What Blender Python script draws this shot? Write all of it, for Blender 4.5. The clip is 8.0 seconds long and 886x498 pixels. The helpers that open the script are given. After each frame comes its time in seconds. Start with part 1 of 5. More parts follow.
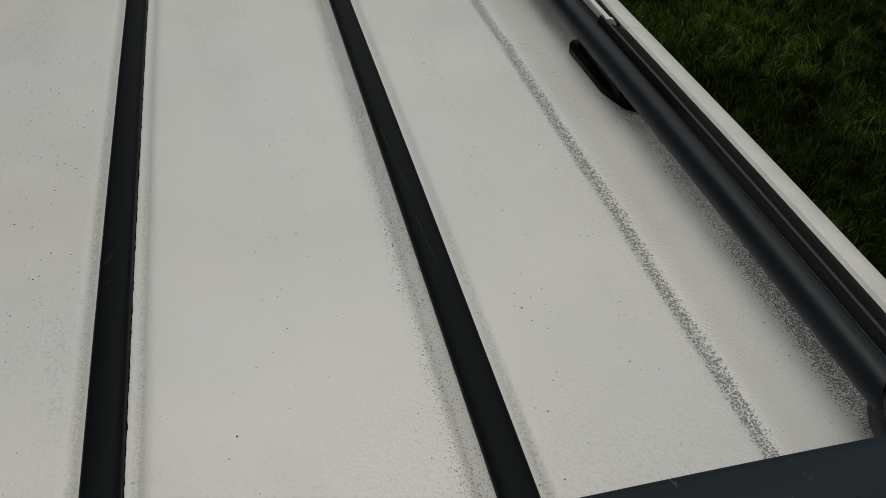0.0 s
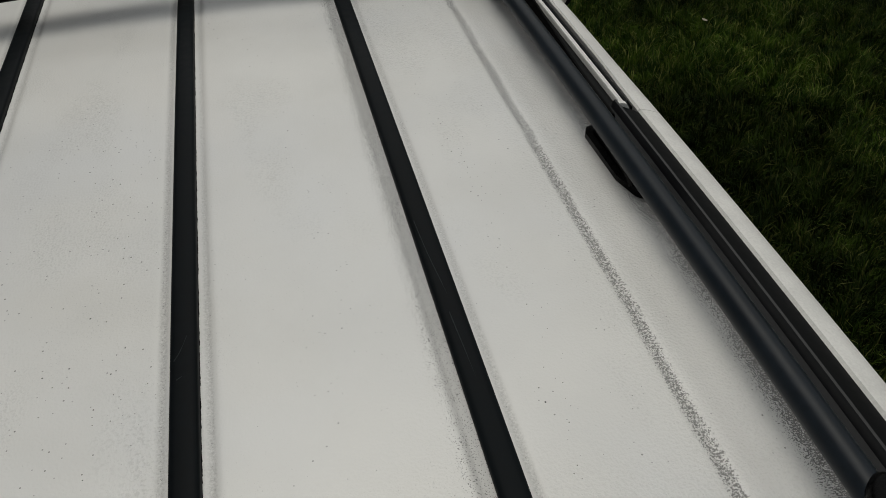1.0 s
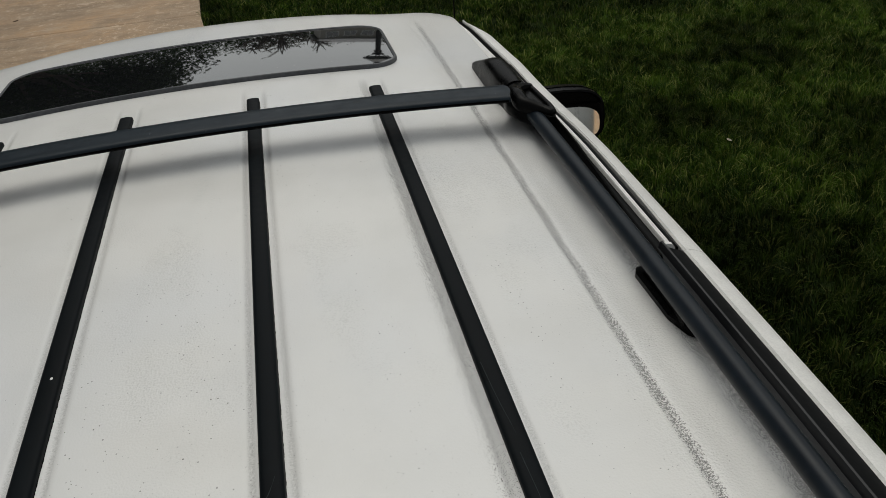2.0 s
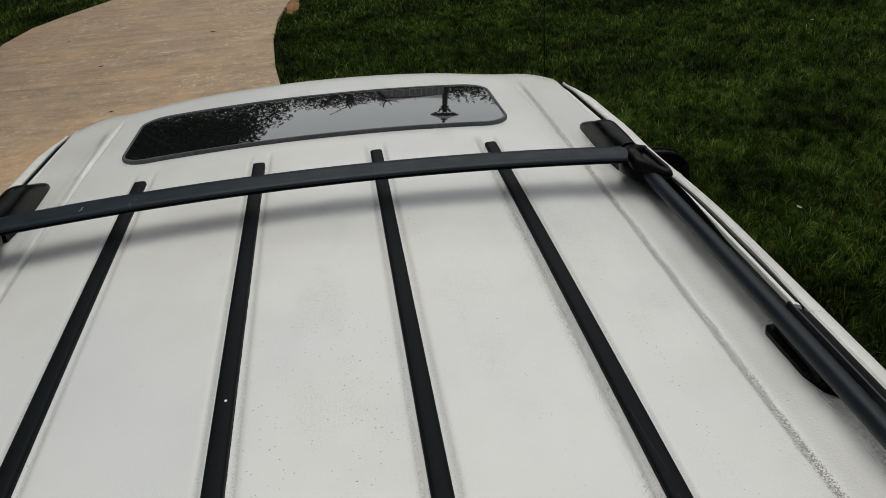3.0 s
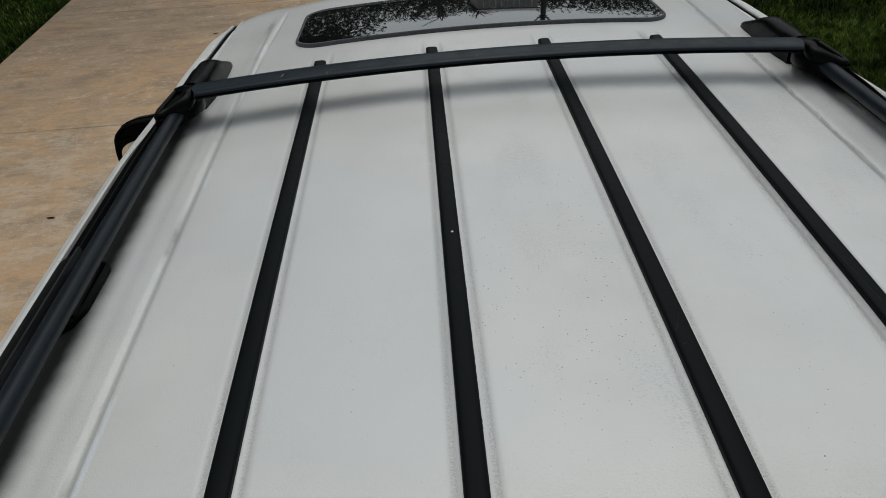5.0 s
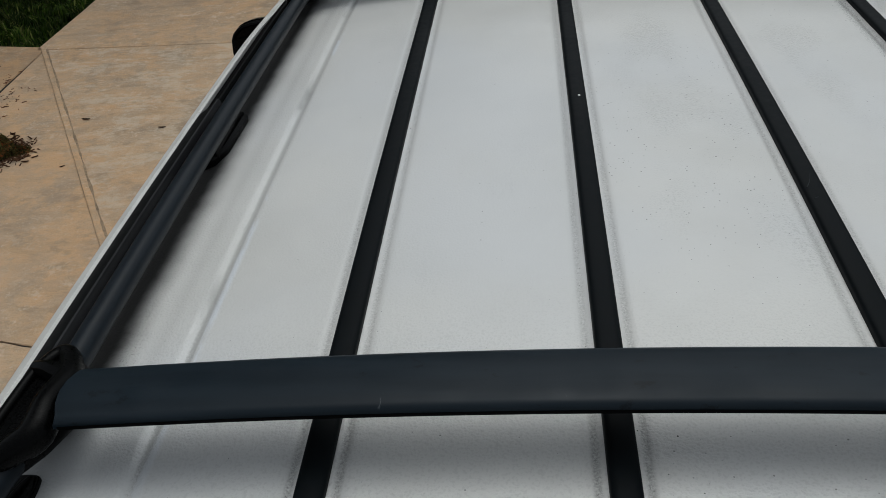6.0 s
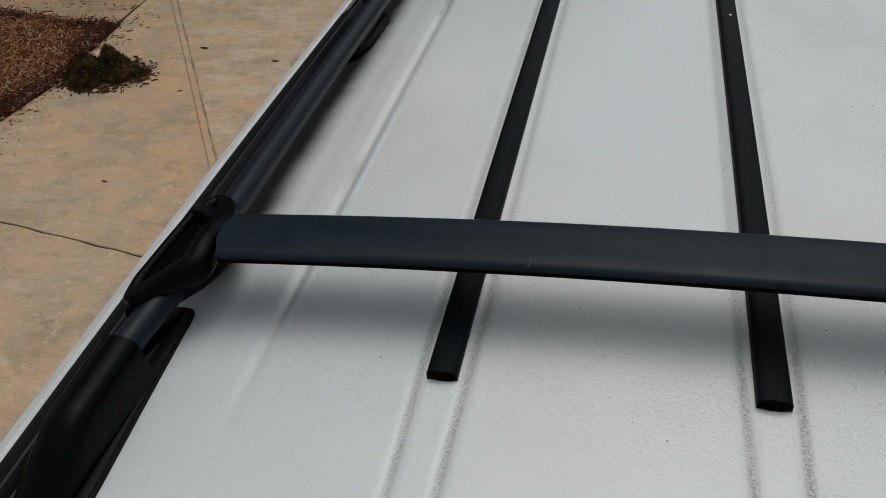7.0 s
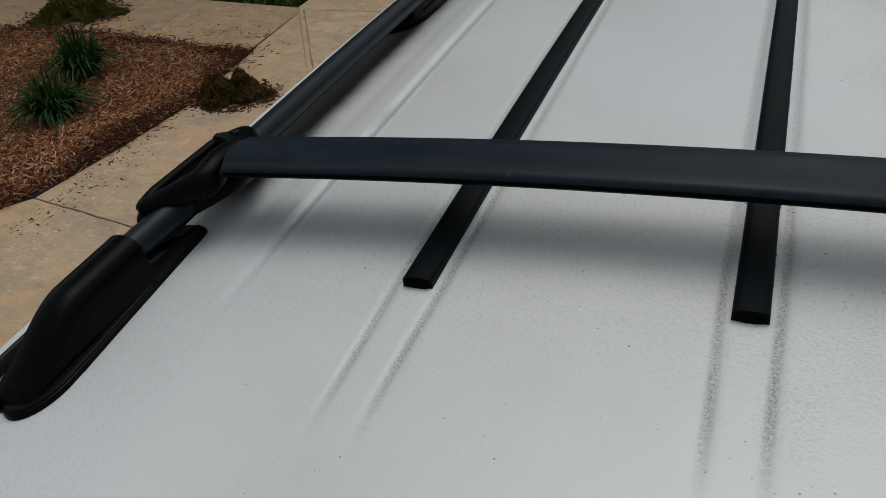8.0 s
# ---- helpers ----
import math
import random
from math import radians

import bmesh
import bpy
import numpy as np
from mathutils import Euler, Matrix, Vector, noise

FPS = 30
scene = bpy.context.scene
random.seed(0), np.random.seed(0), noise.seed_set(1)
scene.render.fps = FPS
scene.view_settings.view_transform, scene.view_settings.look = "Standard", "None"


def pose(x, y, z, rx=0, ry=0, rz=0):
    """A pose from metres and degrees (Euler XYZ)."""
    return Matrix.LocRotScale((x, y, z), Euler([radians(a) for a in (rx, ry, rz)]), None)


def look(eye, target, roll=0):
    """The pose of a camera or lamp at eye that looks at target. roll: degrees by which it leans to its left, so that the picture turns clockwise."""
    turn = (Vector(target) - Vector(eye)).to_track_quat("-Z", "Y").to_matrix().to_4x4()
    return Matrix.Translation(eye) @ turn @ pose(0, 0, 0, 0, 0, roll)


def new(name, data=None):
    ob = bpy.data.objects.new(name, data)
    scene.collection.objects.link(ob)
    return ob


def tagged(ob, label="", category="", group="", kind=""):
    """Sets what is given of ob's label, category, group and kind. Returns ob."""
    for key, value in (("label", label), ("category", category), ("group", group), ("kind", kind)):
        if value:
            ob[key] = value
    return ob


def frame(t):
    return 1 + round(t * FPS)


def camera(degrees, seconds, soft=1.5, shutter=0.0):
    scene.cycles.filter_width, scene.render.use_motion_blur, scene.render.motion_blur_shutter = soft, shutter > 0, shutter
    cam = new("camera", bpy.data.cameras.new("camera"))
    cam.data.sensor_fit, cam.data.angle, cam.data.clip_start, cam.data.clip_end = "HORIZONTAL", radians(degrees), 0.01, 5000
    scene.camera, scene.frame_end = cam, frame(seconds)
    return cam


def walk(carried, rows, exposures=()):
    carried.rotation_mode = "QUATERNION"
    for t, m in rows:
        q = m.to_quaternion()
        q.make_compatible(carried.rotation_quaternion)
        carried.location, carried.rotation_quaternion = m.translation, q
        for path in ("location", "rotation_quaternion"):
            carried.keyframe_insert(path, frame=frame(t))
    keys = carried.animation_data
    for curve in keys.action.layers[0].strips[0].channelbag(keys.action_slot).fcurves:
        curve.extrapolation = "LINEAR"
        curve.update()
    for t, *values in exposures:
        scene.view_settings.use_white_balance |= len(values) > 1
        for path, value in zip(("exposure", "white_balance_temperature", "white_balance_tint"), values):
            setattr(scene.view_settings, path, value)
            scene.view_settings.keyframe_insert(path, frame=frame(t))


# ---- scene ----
cam = camera(56.0, 8.0, soft=0.5)
PATH = [
    (0, (0.24, -0.08, 2.009), (0.552, 1.395, 0.696), -3.0),
    (0.5, (0.239, -0.083, 2.053), (0.549, 1.411, 0.76), -3.3),
    (1, (0.228, -0.083, 2.11), (0.514, 1.408, 0.807), -3.8),
    (1.5, (0.211, -0.087, 2.16), (0.496, 1.522, 1.006), -4.6),
    (1.7, (0.203, -0.093, 2.164), (0.488, 1.537, 1.041), -5.0),
    (2.8, (0.102, -0.126, 2.199), (0.305, 1.605, 1.218), -4.3),
    (3, (0.065, -0.136, 2.204), (0.25, 1.605, 1.237), -4.2),
    (3.5, (0.004, -0.152, 2.209), (0.113, 1.613, 1.275), -4.3),
    (4, (-0.035, -0.163, 2.196), (0.069, 1.61, 1.276), -4.0),
    (4.2, (-0.058, -0.169, 2.193), (0.05, 1.594, 1.255), -3.9),
    (5.5, (-0.147, -0.296, 2.114), (-0.244, 1.347, 0.978), -4.7),
    (6, (-0.172, -0.326, 2.081), (-0.371, 1.29, 0.919), -4.8),
    (6.5, (-0.204, -0.348, 2.047), (-0.514, 1.262, 0.901), -4.6),
    (7, (-0.217, -0.382, 2.031), (-0.614, 1.154, 0.814), -3.7),
    (7.5, (-0.183, -0.4, 2.007), (-0.723, 1.095, 0.794), -5.2),
    (8, (-0.112, -0.407, 1.951), (-0.803, 1.1, 0.831), -7.2),
]
EXPOSURES = [(0.0, -0.64, 6820, 6), (1.5, -0.40, 6740, 6), (3.0, -0.17, 6660, 6), (4.0, -0.32, 6620, 5), (5.5, -0.51, 6260, 5), (6.0, -0.42, 6250, 5), (6.5, -0.45, 6270, 5), (7.0, -0.42, 6300, 5), (7.5, -0.43, 6300, 5), (8.0, -0.51, 6260, 5)]
walk(cam, [(t, look(eye, target, roll)) for t, eye, target, roll in PATH], EXPOSURES)

SKY, SUN = 0.136, 0.52
world = bpy.data.worlds.new("overcast_sky")
scene.world = world
world.use_nodes = True
wt = world.node_tree
sky = wt.nodes.new("ShaderNodeTexSky")
sky.sky_type = "NISHITA"
sky.sun_disc = False
sky.sun_elevation = radians(71)
sky.sun_rotation = radians(10)
sky.air_density, sky.dust_density, sky.ozone_density = 1.0, 4.0, 1.0
soften = wt.nodes.new("ShaderNodeHueSaturation")
soften.inputs["Saturation"].default_value = 0.20
wt.links.new(sky.outputs[0], soften.inputs["Color"])
wt.links.new(soften.outputs[0], wt.nodes["Background"].inputs[0])
wt.nodes["Background"].inputs[1].default_value = SKY

sun = new("sun", bpy.data.lights.new("sun", "SUN"))
sun.data.energy, sun.data.angle, sun.data.color = SUN, radians(55), (1.0, 0.97, 0.93)
sun.matrix_world = look((1.3, 5.2, 16.0), (0, 0, 0))


# ---------------------------------------------------------------- materials
def material(name, rough=0.5, metal=0.0, base=(0.5, 0.5, 0.5), spec=0.5):
    m = bpy.data.materials.new(name)
    m.use_nodes = True
    b = m.node_tree.nodes["Principled BSDF"]
    b.inputs["Base Color"].default_value = (*base, 1)
    b.inputs["Roughness"].default_value = rough
    b.inputs["Metallic"].default_value = metal
    b.inputs["Specular IOR Level"].default_value = spec
    return m, m.node_tree, b


def plug(tree, socket, value):
    if isinstance(value, (int, float)):
        socket.default_value = value
    elif isinstance(value, tuple):
        socket.default_value = value if len(value) == len(socket.default_value) else (*value, 1)
    else:
        tree.links.new(value, socket)


def math_node(tree, op, a, b=0.0, c=0.0, clamp=False):
    n = tree.nodes.new("ShaderNodeMath")
    n.operation, n.use_clamp = op, clamp
    for i, v in enumerate((a, b, c)):
        plug(tree, n.inputs[i], v)
    return n.outputs[0]


def noise_node(tree, where, scale, detail=3.0, rough=0.55):
    n = tree.nodes.new("ShaderNodeTexNoise")
    plug(tree, n.inputs["Vector"], where)
    n.inputs["Scale"].default_value, n.inputs["Detail"].default_value, n.inputs["Roughness"].default_value = scale, detail, rough
    return n.outputs["Fac"]


def dots_node(tree, where, scale):
    n = tree.nodes.new("ShaderNodeTexVoronoi")
    plug(tree, n.inputs["Vector"], where)
    n.inputs["Scale"].default_value = scale
    return n.outputs["Distance"], n.outputs["Color"]


def span(tree, v, lo, hi, a=0.0, b=1.0):
    n = tree.nodes.new("ShaderNodeMapRange")
    n.interpolation_type = "SMOOTHSTEP"
    plug(tree, n.inputs["Value"], v)
    for key, val in (("From Min", lo), ("From Max", hi), ("To Min", a), ("To Max", b)):
        n.inputs[key].default_value = val
    return n.outputs[0]


def blend(tree, fac, a, b):
    n = tree.nodes.new("ShaderNodeMix")
    n.data_type = "RGBA"
    plug(tree, n.inputs["Factor"], fac)
    plug(tree, n.inputs[6], a)
    plug(tree, n.inputs[7], b)
    return n.outputs[2]


def relief(tree, bsdf, height, strength, distance):
    n = tree.nodes.new("ShaderNodeBump")
    n.inputs["Strength"].default_value, n.inputs["Distance"].default_value = strength, distance
    plug(tree, n.inputs["Height"], height)
    tree.links.new(n.outputs[0], bsdf.inputs["Normal"])


def place(tree, stretch=(1, 1, 1)):
    c = tree.nodes.new("ShaderNodeTexCoord")
    n = tree.nodes.new("ShaderNodeMapping")
    n.inputs["Scale"].default_value = stretch
    tree.links.new(c.outputs["Object"], n.inputs["Vector"])
    return n.outputs[0]


def axes(tree):
    c = tree.nodes.new("ShaderNodeTexCoord")
    n = tree.nodes.new("ShaderNodeSeparateXYZ")
    tree.links.new(c.outputs["Object"], n.inputs[0])
    return n.outputs


def random_of(tree, island=False):
    n = tree.nodes.new("ShaderNodeNewGeometry" if island else "ShaderNodeObjectInfo")
    return n.outputs["Random Per Island" if island else "Random"]


def plain(name, base, rough, metal=0.0, grain=200.0, amount=0.15, bump=0.0, spec=0.5):
    """A surface with grain at two scales."""
    m, t, b = material(name, rough, metal, base, spec)
    p = place(t)
    v = math_node(t, "ADD", math_node(t, "MULTIPLY", noise_node(t, p, grain), 0.5), math_node(t, "MULTIPLY", noise_node(t, p, grain / 14), 0.5))
    lo, hi = tuple(c * (1 - amount) for c in base), tuple(min(1, c * (1 + amount)) for c in base)
    plug(t, b.inputs["Base Color"], blend(t, span(t, v, 0.3, 0.7), lo, hi))
    plug(t, b.inputs["Roughness"], span(t, v, 0.25, 0.75, max(0.02, rough - 0.08), rough + 0.08))
    if bump:
        relief(t, b, v, 0.5, bump)
    return m


def roof_coating():
    """White sprayed-on coating: faint orange peel, black overspray and painted-in shade along the rails and pressed
    lines, sparse specks.
    """
    m, t, b = material("roof_coating", 0.5, 0, (0.72, 0.715, 0.69), 0.05)
    p = place(t)
    ax = axes(t)
    x, y = ax[0], ax[1]
    across = math_node(t, "ABSOLUTE", x)
    right = span(t, x, -0.02, 0.02)
    fine = noise_node(t, p, 880, 1.5, 0.6)
    grit = math_node(t, "SUBTRACT", noise_node(t, p, 560, 2.5, 0.65), 0.5)
    patch = noise_node(t, place(t, (9, 2.2, 1)), 1.0, 3)
    blotch = noise_node(t, p, 3.1, 4)
    wander = math_node(t, "SUBTRACT", noise_node(t, p, 17, 4, 0.65), 0.5)

    def times(*v):
        out = v[0]
        for w in v[1:]:
            out = math_node(t, "MULTIPLY", out, w)
        return out

    def most(*v):
        out = v[0]
        for w in v[1:]:
            out = math_node(t, "MAXIMUM", out, w)
        return out

    def line(v, c, w, core=0.0):
        """A soft line of half width w along v = c."""
        return span(t, math_node(t, "ABSOLUTE", math_node(t, "SUBTRACT", v, c)), w, core)

    def grainy(v, amount, lo, hi):
        """Breaks a soft mask up into grains towards its edge."""
        return times(span(t, math_node(t, "ADD", v, times(grit, amount)), lo, hi), span(t, v, 0.0, 0.25))

    # grime and painted groove shading on both sides of each rubber strip
    off = math_node(t, "SUBTRACT", 0.108, math_node(t, "PINGPONG", across, 0.108))
    off = math_node(t, "ADD", off, span(t, y, 0.06, -0.10, 0.0, 0.0025))
    along = times(span(t, y, -0.145, -0.06), span(t, y, 1.39, 1.33), span(t, across, 0.425, 0.415))
    groove = times(line(off, 0.0178, 0.0052, 0.0008), along, span(t, patch, 0.3, 0.65, 0.75, 1.0))
    groove = times(groove, math_node(t, "ADD", 0.70, times(grit, 3.0)))
    wide = times(line(x, 0.3065, 0.0105, 0.003), along, span(t, y, 0.02, 0.10), span(t, patch, 0.25, 0.6, 0.7, 1.0))
    fuzz = times(line(x, 0.3035, 0.021, 0.002), along, span(t, y, 0.02, 0.12), span(t, y, 1.25, 1.0, 0.55, 1.0))
    # the pressed crease beside each rail; left line and hollow paint its shade
    ends = times(span(t, y, 0.0, 0.12, 0.15, 1.0), span(t, y, 1.80, 1.66))
    crease_r = times(line(math_node(t, "ADD", x, times(wander, 0.008)), 0.4755, 0.0094, 0.002), ends)
    crease_l = times(line(x, -0.4645, 0.0065, 0.001), ends)
    smut = times(line(x, -0.467, 0.011, 0.002), ends, span(t, noise_node(t, place(t, (6, 5, 1)), 1.0, 3), 0.50, 0.64))
    hollow = times(line(across, 0.499, 0.017, 0.002), ends)
    # overspray from the blackened rails; the smooth left gradient also paints in rail shade
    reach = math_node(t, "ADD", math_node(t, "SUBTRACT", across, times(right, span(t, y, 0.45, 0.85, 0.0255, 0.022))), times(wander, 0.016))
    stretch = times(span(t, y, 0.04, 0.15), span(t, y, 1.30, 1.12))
    coarse = times(grainy(times(span(t, reach, 0.506, 0.546), stretch), 2.2, 0.30, 1.0), right)
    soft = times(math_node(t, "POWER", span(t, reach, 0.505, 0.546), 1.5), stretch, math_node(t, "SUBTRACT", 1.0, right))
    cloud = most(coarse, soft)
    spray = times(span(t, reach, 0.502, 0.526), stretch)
    dusty = times(span(t, blotch, 0.46, 0.80), span(t, x, -0.2, 0.15, 0.10, 0.26))
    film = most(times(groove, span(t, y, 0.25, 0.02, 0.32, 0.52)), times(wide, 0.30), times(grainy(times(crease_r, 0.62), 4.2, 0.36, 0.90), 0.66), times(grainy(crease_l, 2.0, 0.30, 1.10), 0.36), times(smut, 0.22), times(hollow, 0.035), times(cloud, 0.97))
    load = most(times(fuzz, span(t, y, 0.25, 0.60, 0.38, 0.62)), times(groove, 0.26), times(crease_r, 0.5), times(smut, 0.75), times(spray, span(t, right, 0.0, 1.0, 0.40, 0.95)), dusty)
    limit = math_node(t, "SUBTRACT", 0.700, times(load, 0.28))
    speck = times(span(t, math_node(t, "SUBTRACT", fine, limit), -0.03, 0.06), span(t, load, 0.0, 0.30), 0.75)

    # single dark specks
    d, col = dots_node(t, p, 34)
    pick = t.nodes.new("ShaderNodeSeparateColor")
    t.links.new(col, pick.inputs[0])
    size = times(math_node(t, "SUBTRACT", pick.outputs[0], 0.80, clamp=True), 0.12)
    dots = times(math_node(t, "LESS_THAN", d, size), math_node(t, "ADD", 0.35, times(pick.outputs[1], 0.5)))
    d2, col2 = dots_node(t, p, 190)
    pick2 = t.nodes.new("ShaderNodeSeparateColor")
    t.links.new(col2, pick2.inputs[0])
    cluster = times(span(t, noise_node(t, place(t, (9, 6, 1)), 1.0, 4, 0.6), 0.40, 0.62), span(t, x, -0.25, 0.10, 0.14, 0.55))
    gate = math_node(t, "LESS_THAN", pick2.outputs[0], math_node(t, "ADD", cluster, span(t, x, -0.3, 0.1, 0.05, 0.30)))
    size2 = times(gate, math_node(t, "ADD", 0.050, times(pick2.outputs[2], pick2.outputs[2], pick2.outputs[2], 0.10)))
    dots2 = times(math_node(t, "LESS_THAN", d2, size2), math_node(t, "ADD", 0.30, times(pick2.outputs[1], 0.62)))

    # coating rougher at the back and in patches; dust and pit shading painted in
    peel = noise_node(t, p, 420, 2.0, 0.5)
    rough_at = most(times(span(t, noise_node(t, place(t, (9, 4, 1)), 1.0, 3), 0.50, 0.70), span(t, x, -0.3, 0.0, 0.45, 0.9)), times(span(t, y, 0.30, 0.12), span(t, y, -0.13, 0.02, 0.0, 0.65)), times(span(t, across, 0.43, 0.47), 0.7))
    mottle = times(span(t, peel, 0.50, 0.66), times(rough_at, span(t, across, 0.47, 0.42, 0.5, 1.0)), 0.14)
    stain = span(t, noise_node(t, p, 5.5, 5), 0.35, 0.7)
    clean = blend(t, stain, (0.715, 0.707, 0.681), (0.660, 0.653, 0.628))
    clean = blend(t, times(span(t, noise_node(t, p, 2.6, 3), 0.36, 0.72), 0.55), clean, (0.664, 0.679, 0.702))
    clean = blend(t, times(span(t, noise_node(t, place(t, (7, 1.6, 1)), 1.0, 4), 0.5, 0.7), 0.4), clean, (0.688, 0.670, 0.644))
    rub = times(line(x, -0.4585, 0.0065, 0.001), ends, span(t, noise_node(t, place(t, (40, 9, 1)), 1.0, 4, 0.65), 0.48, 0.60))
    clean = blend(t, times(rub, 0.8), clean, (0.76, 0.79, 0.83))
    dirt_and_shade = most(film, speck, dots, dots2, mottle)
    plug(t, b.inputs["Base Color"], blend(t, dirt_and_shade, clean, (0.014, 0.0135, 0.013)))
    gloss = noise_node(t, p, 2.3, 3)
    plug(t, b.inputs["Coat Weight"], span(t, dirt_and_shade, 0.0, 0.7, 1.0, 0.03))
    plug(t, b.inputs["Coat Roughness"], span(t, gloss, 0.3, 0.7, 0.18, 0.265))
    b.inputs["Coat IOR"].default_value = 1.5
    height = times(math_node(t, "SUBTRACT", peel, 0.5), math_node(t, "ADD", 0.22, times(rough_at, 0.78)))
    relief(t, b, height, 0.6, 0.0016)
    sheen = t.nodes.new("ShaderNodeBump")
    sheen.inputs["Strength"].default_value, sheen.inputs["Distance"].default_value = 1.0, 0.0010
    plug(t, sheen.inputs["Height"], height)
    t.links.new(sheen.outputs[0], b.inputs["Coat Normal"])
    return m


def concrete(name="concrete", tone=(1.08, 1.07, 1.06), crust=0.0):
    m, t, b = material(name, 0.85)
    p = place(t)
    broad = noise_node(t, p, 0.9, 5)
    mid = noise_node(t, p, 5, 5, 0.65)
    worn = span(t, axes(t)[1], 4.4, 8.2)
    streak = noise_node(t, place(t, (1.5, 4.6, 1)), 1.3, 7, 0.68)
    sand = noise_node(t, p, 190, 3, 0.7)
    fleck = noise_node(t, place(t, (24, 36, 1)), 1.0, 5, 0.75)
    c = blend(t, span(t, broad, 0.38, 0.62), (0.655, 0.412, 0.220), (0.595, 0.414, 0.254))
    c = blend(t, math_node(t, "MULTIPLY", span(t, mid, 0.42, 0.62), 0.55), c, (0.44, 0.335, 0.238))
    grime = noise_node(t, p, 2.1, 9, 0.74)
    c = blend(t, math_node(t, "MULTIPLY", span(t, grime, 0.50, 0.64), 0.70), c, (0.36, 0.280, 0.200))
    broom = noise_node(t, place(t, (2.6, 7.5, 1)), 1.6, 8, 0.74)
    c = blend(t, math_node(t, "MULTIPLY", span(t, broom, 0.54, 0.66), 0.42), c, (0.66, 0.54, 0.40))
    c = blend(t, math_node(t, "MULTIPLY", span(t, broom, 0.46, 0.36), 0.38), c, (0.34, 0.25, 0.17))
    c = blend(t, math_node(t, "MULTIPLY", worn, span(t, broad, 0.25, 0.65, 0.45, 0.85)), c, (0.33, 0.245, 0.170))
    c = blend(t, math_node(t, "MULTIPLY", span(t, streak, 0.50, 0.66), span(t, worn, 0.0, 1.0, 0.25, 0.65)), c, (0.22, 0.162, 0.112))
    c = blend(t, math_node(t, "MULTIPLY", span(t, streak, 0.46, 0.30), span(t, worn, 0.0, 1.0, 0.22, 0.70)), c, (0.58, 0.47, 0.35))
    spots = noise_node(t, p, 12, 8, 0.80)
    where = noise_node(t, p, 1.3, 4, 0.6)
    smudge = noise_node(t, place(t, (6, 9, 1)), 1.0, 6, 0.68)
    c = blend(t, math_node(t, "MULTIPLY", span(t, smudge, 0.54, 0.66), 0.5), c, (0.30, 0.215, 0.140))
    c = blend(t, math_node(t, "MULTIPLY", span(t, spots, 0.53, 0.60), span(t, where, 0.42, 0.60, 0.08, 0.60)), c, (0.72, 0.59, 0.44))
    c = blend(t, math_node(t, "MULTIPLY", span(t, fleck, 0.57, 0.70), 0.30), c, (0.66, 0.57, 0.46))
    c = blend(t, math_node(t, "MULTIPLY", span(t, sand, 0.52, 0.68), 0.35), c, (0.24, 0.16, 0.095))
    c = blend(t, math_node(t, "MULTIPLY", random_of(t), 0.10), c, (0.36, 0.27, 0.20))
    pit = noise_node(t, p, 64, 4, 0.75)
    c = blend(t, math_node(t, "MULTIPLY", span(t, pit, 0.60, 0.70), 0.42), c, (0.24, 0.165, 0.105))
    c = blend(t, math_node(t, "MULTIPLY", math_node(t, "MULTIPLY", span(t, pit, 0.43, 0.33), span(t, grime, 0.42, 0.56)), 0.40), c, (0.74, 0.64, 0.51))
    crumb = noise_node(t, p, 27, 6, 0.78)
    c = blend(t, math_node(t, "MULTIPLY", math_node(t, "MULTIPLY", span(t, crumb, 0.57, 0.63), span(t, broad, 0.42, 0.58)), 0.45), c, (0.76, 0.65, 0.51))
    if crust:
        scale = noise_node(t, place(t, (2.2, 3.4, 1)), 1.6, 10, 0.80)
        c = blend(t, math_node(t, "MULTIPLY", span(t, scale, 0.47, 0.60), crust), c, (0.66, 0.56, 0.43))
    tint = t.nodes.new("ShaderNodeMix")
    tint.data_type, tint.blend_type = "RGBA", "MULTIPLY"
    tint.inputs["Factor"].default_value = 1.0
    plug(t, tint.inputs[6], c)
    plug(t, tint.inputs[7], tone)
    plug(t, b.inputs["Base Color"], tint.outputs[2])
    relief(t, b, math_node(t, "ADD", math_node(t, "ADD", sand, math_node(t, "MULTIPLY", mid, 2.0)), math_node(t, "MULTIPLY", pit, -2.2)), 0.6, 0.006)
    return m


def leafy(name, a, b_, rough=0.55, c=None, patches=1.1, low=0.7, high=1.3, clump=0.0, rare=0.72, drift=()):
    """Small pieces that differ one by one, by clumps (clump: pieces of ground per metre) and by broad patches."""
    m, t, b = material(name, rough, 0, a, 0.06)
    r = random_of(t, True)
    p = place(t)
    mix = r
    if clump:
        mix = math_node(t, "ADD", math_node(t, "MULTIPLY", r, 0.30), math_node(t, "MULTIPLY", span(t, noise_node(t, p, clump, 4, 0.6), 0.38, 0.66), 0.70))
    col = blend(t, mix, a, b_)
    if c:
        col = blend(t, span(t, math_node(t, "FRACT", math_node(t, "MULTIPLY", r, 7.13)), rare, rare + 0.18), col, c)
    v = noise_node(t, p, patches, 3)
    # drift paints shade into the colour: darker at low y, beside the car
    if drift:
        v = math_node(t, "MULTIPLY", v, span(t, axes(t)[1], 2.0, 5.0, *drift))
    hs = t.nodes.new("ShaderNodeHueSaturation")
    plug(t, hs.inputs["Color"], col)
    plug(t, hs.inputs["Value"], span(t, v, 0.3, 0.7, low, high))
    plug(t, b.inputs["Base Color"], hs.outputs[0])
    return m


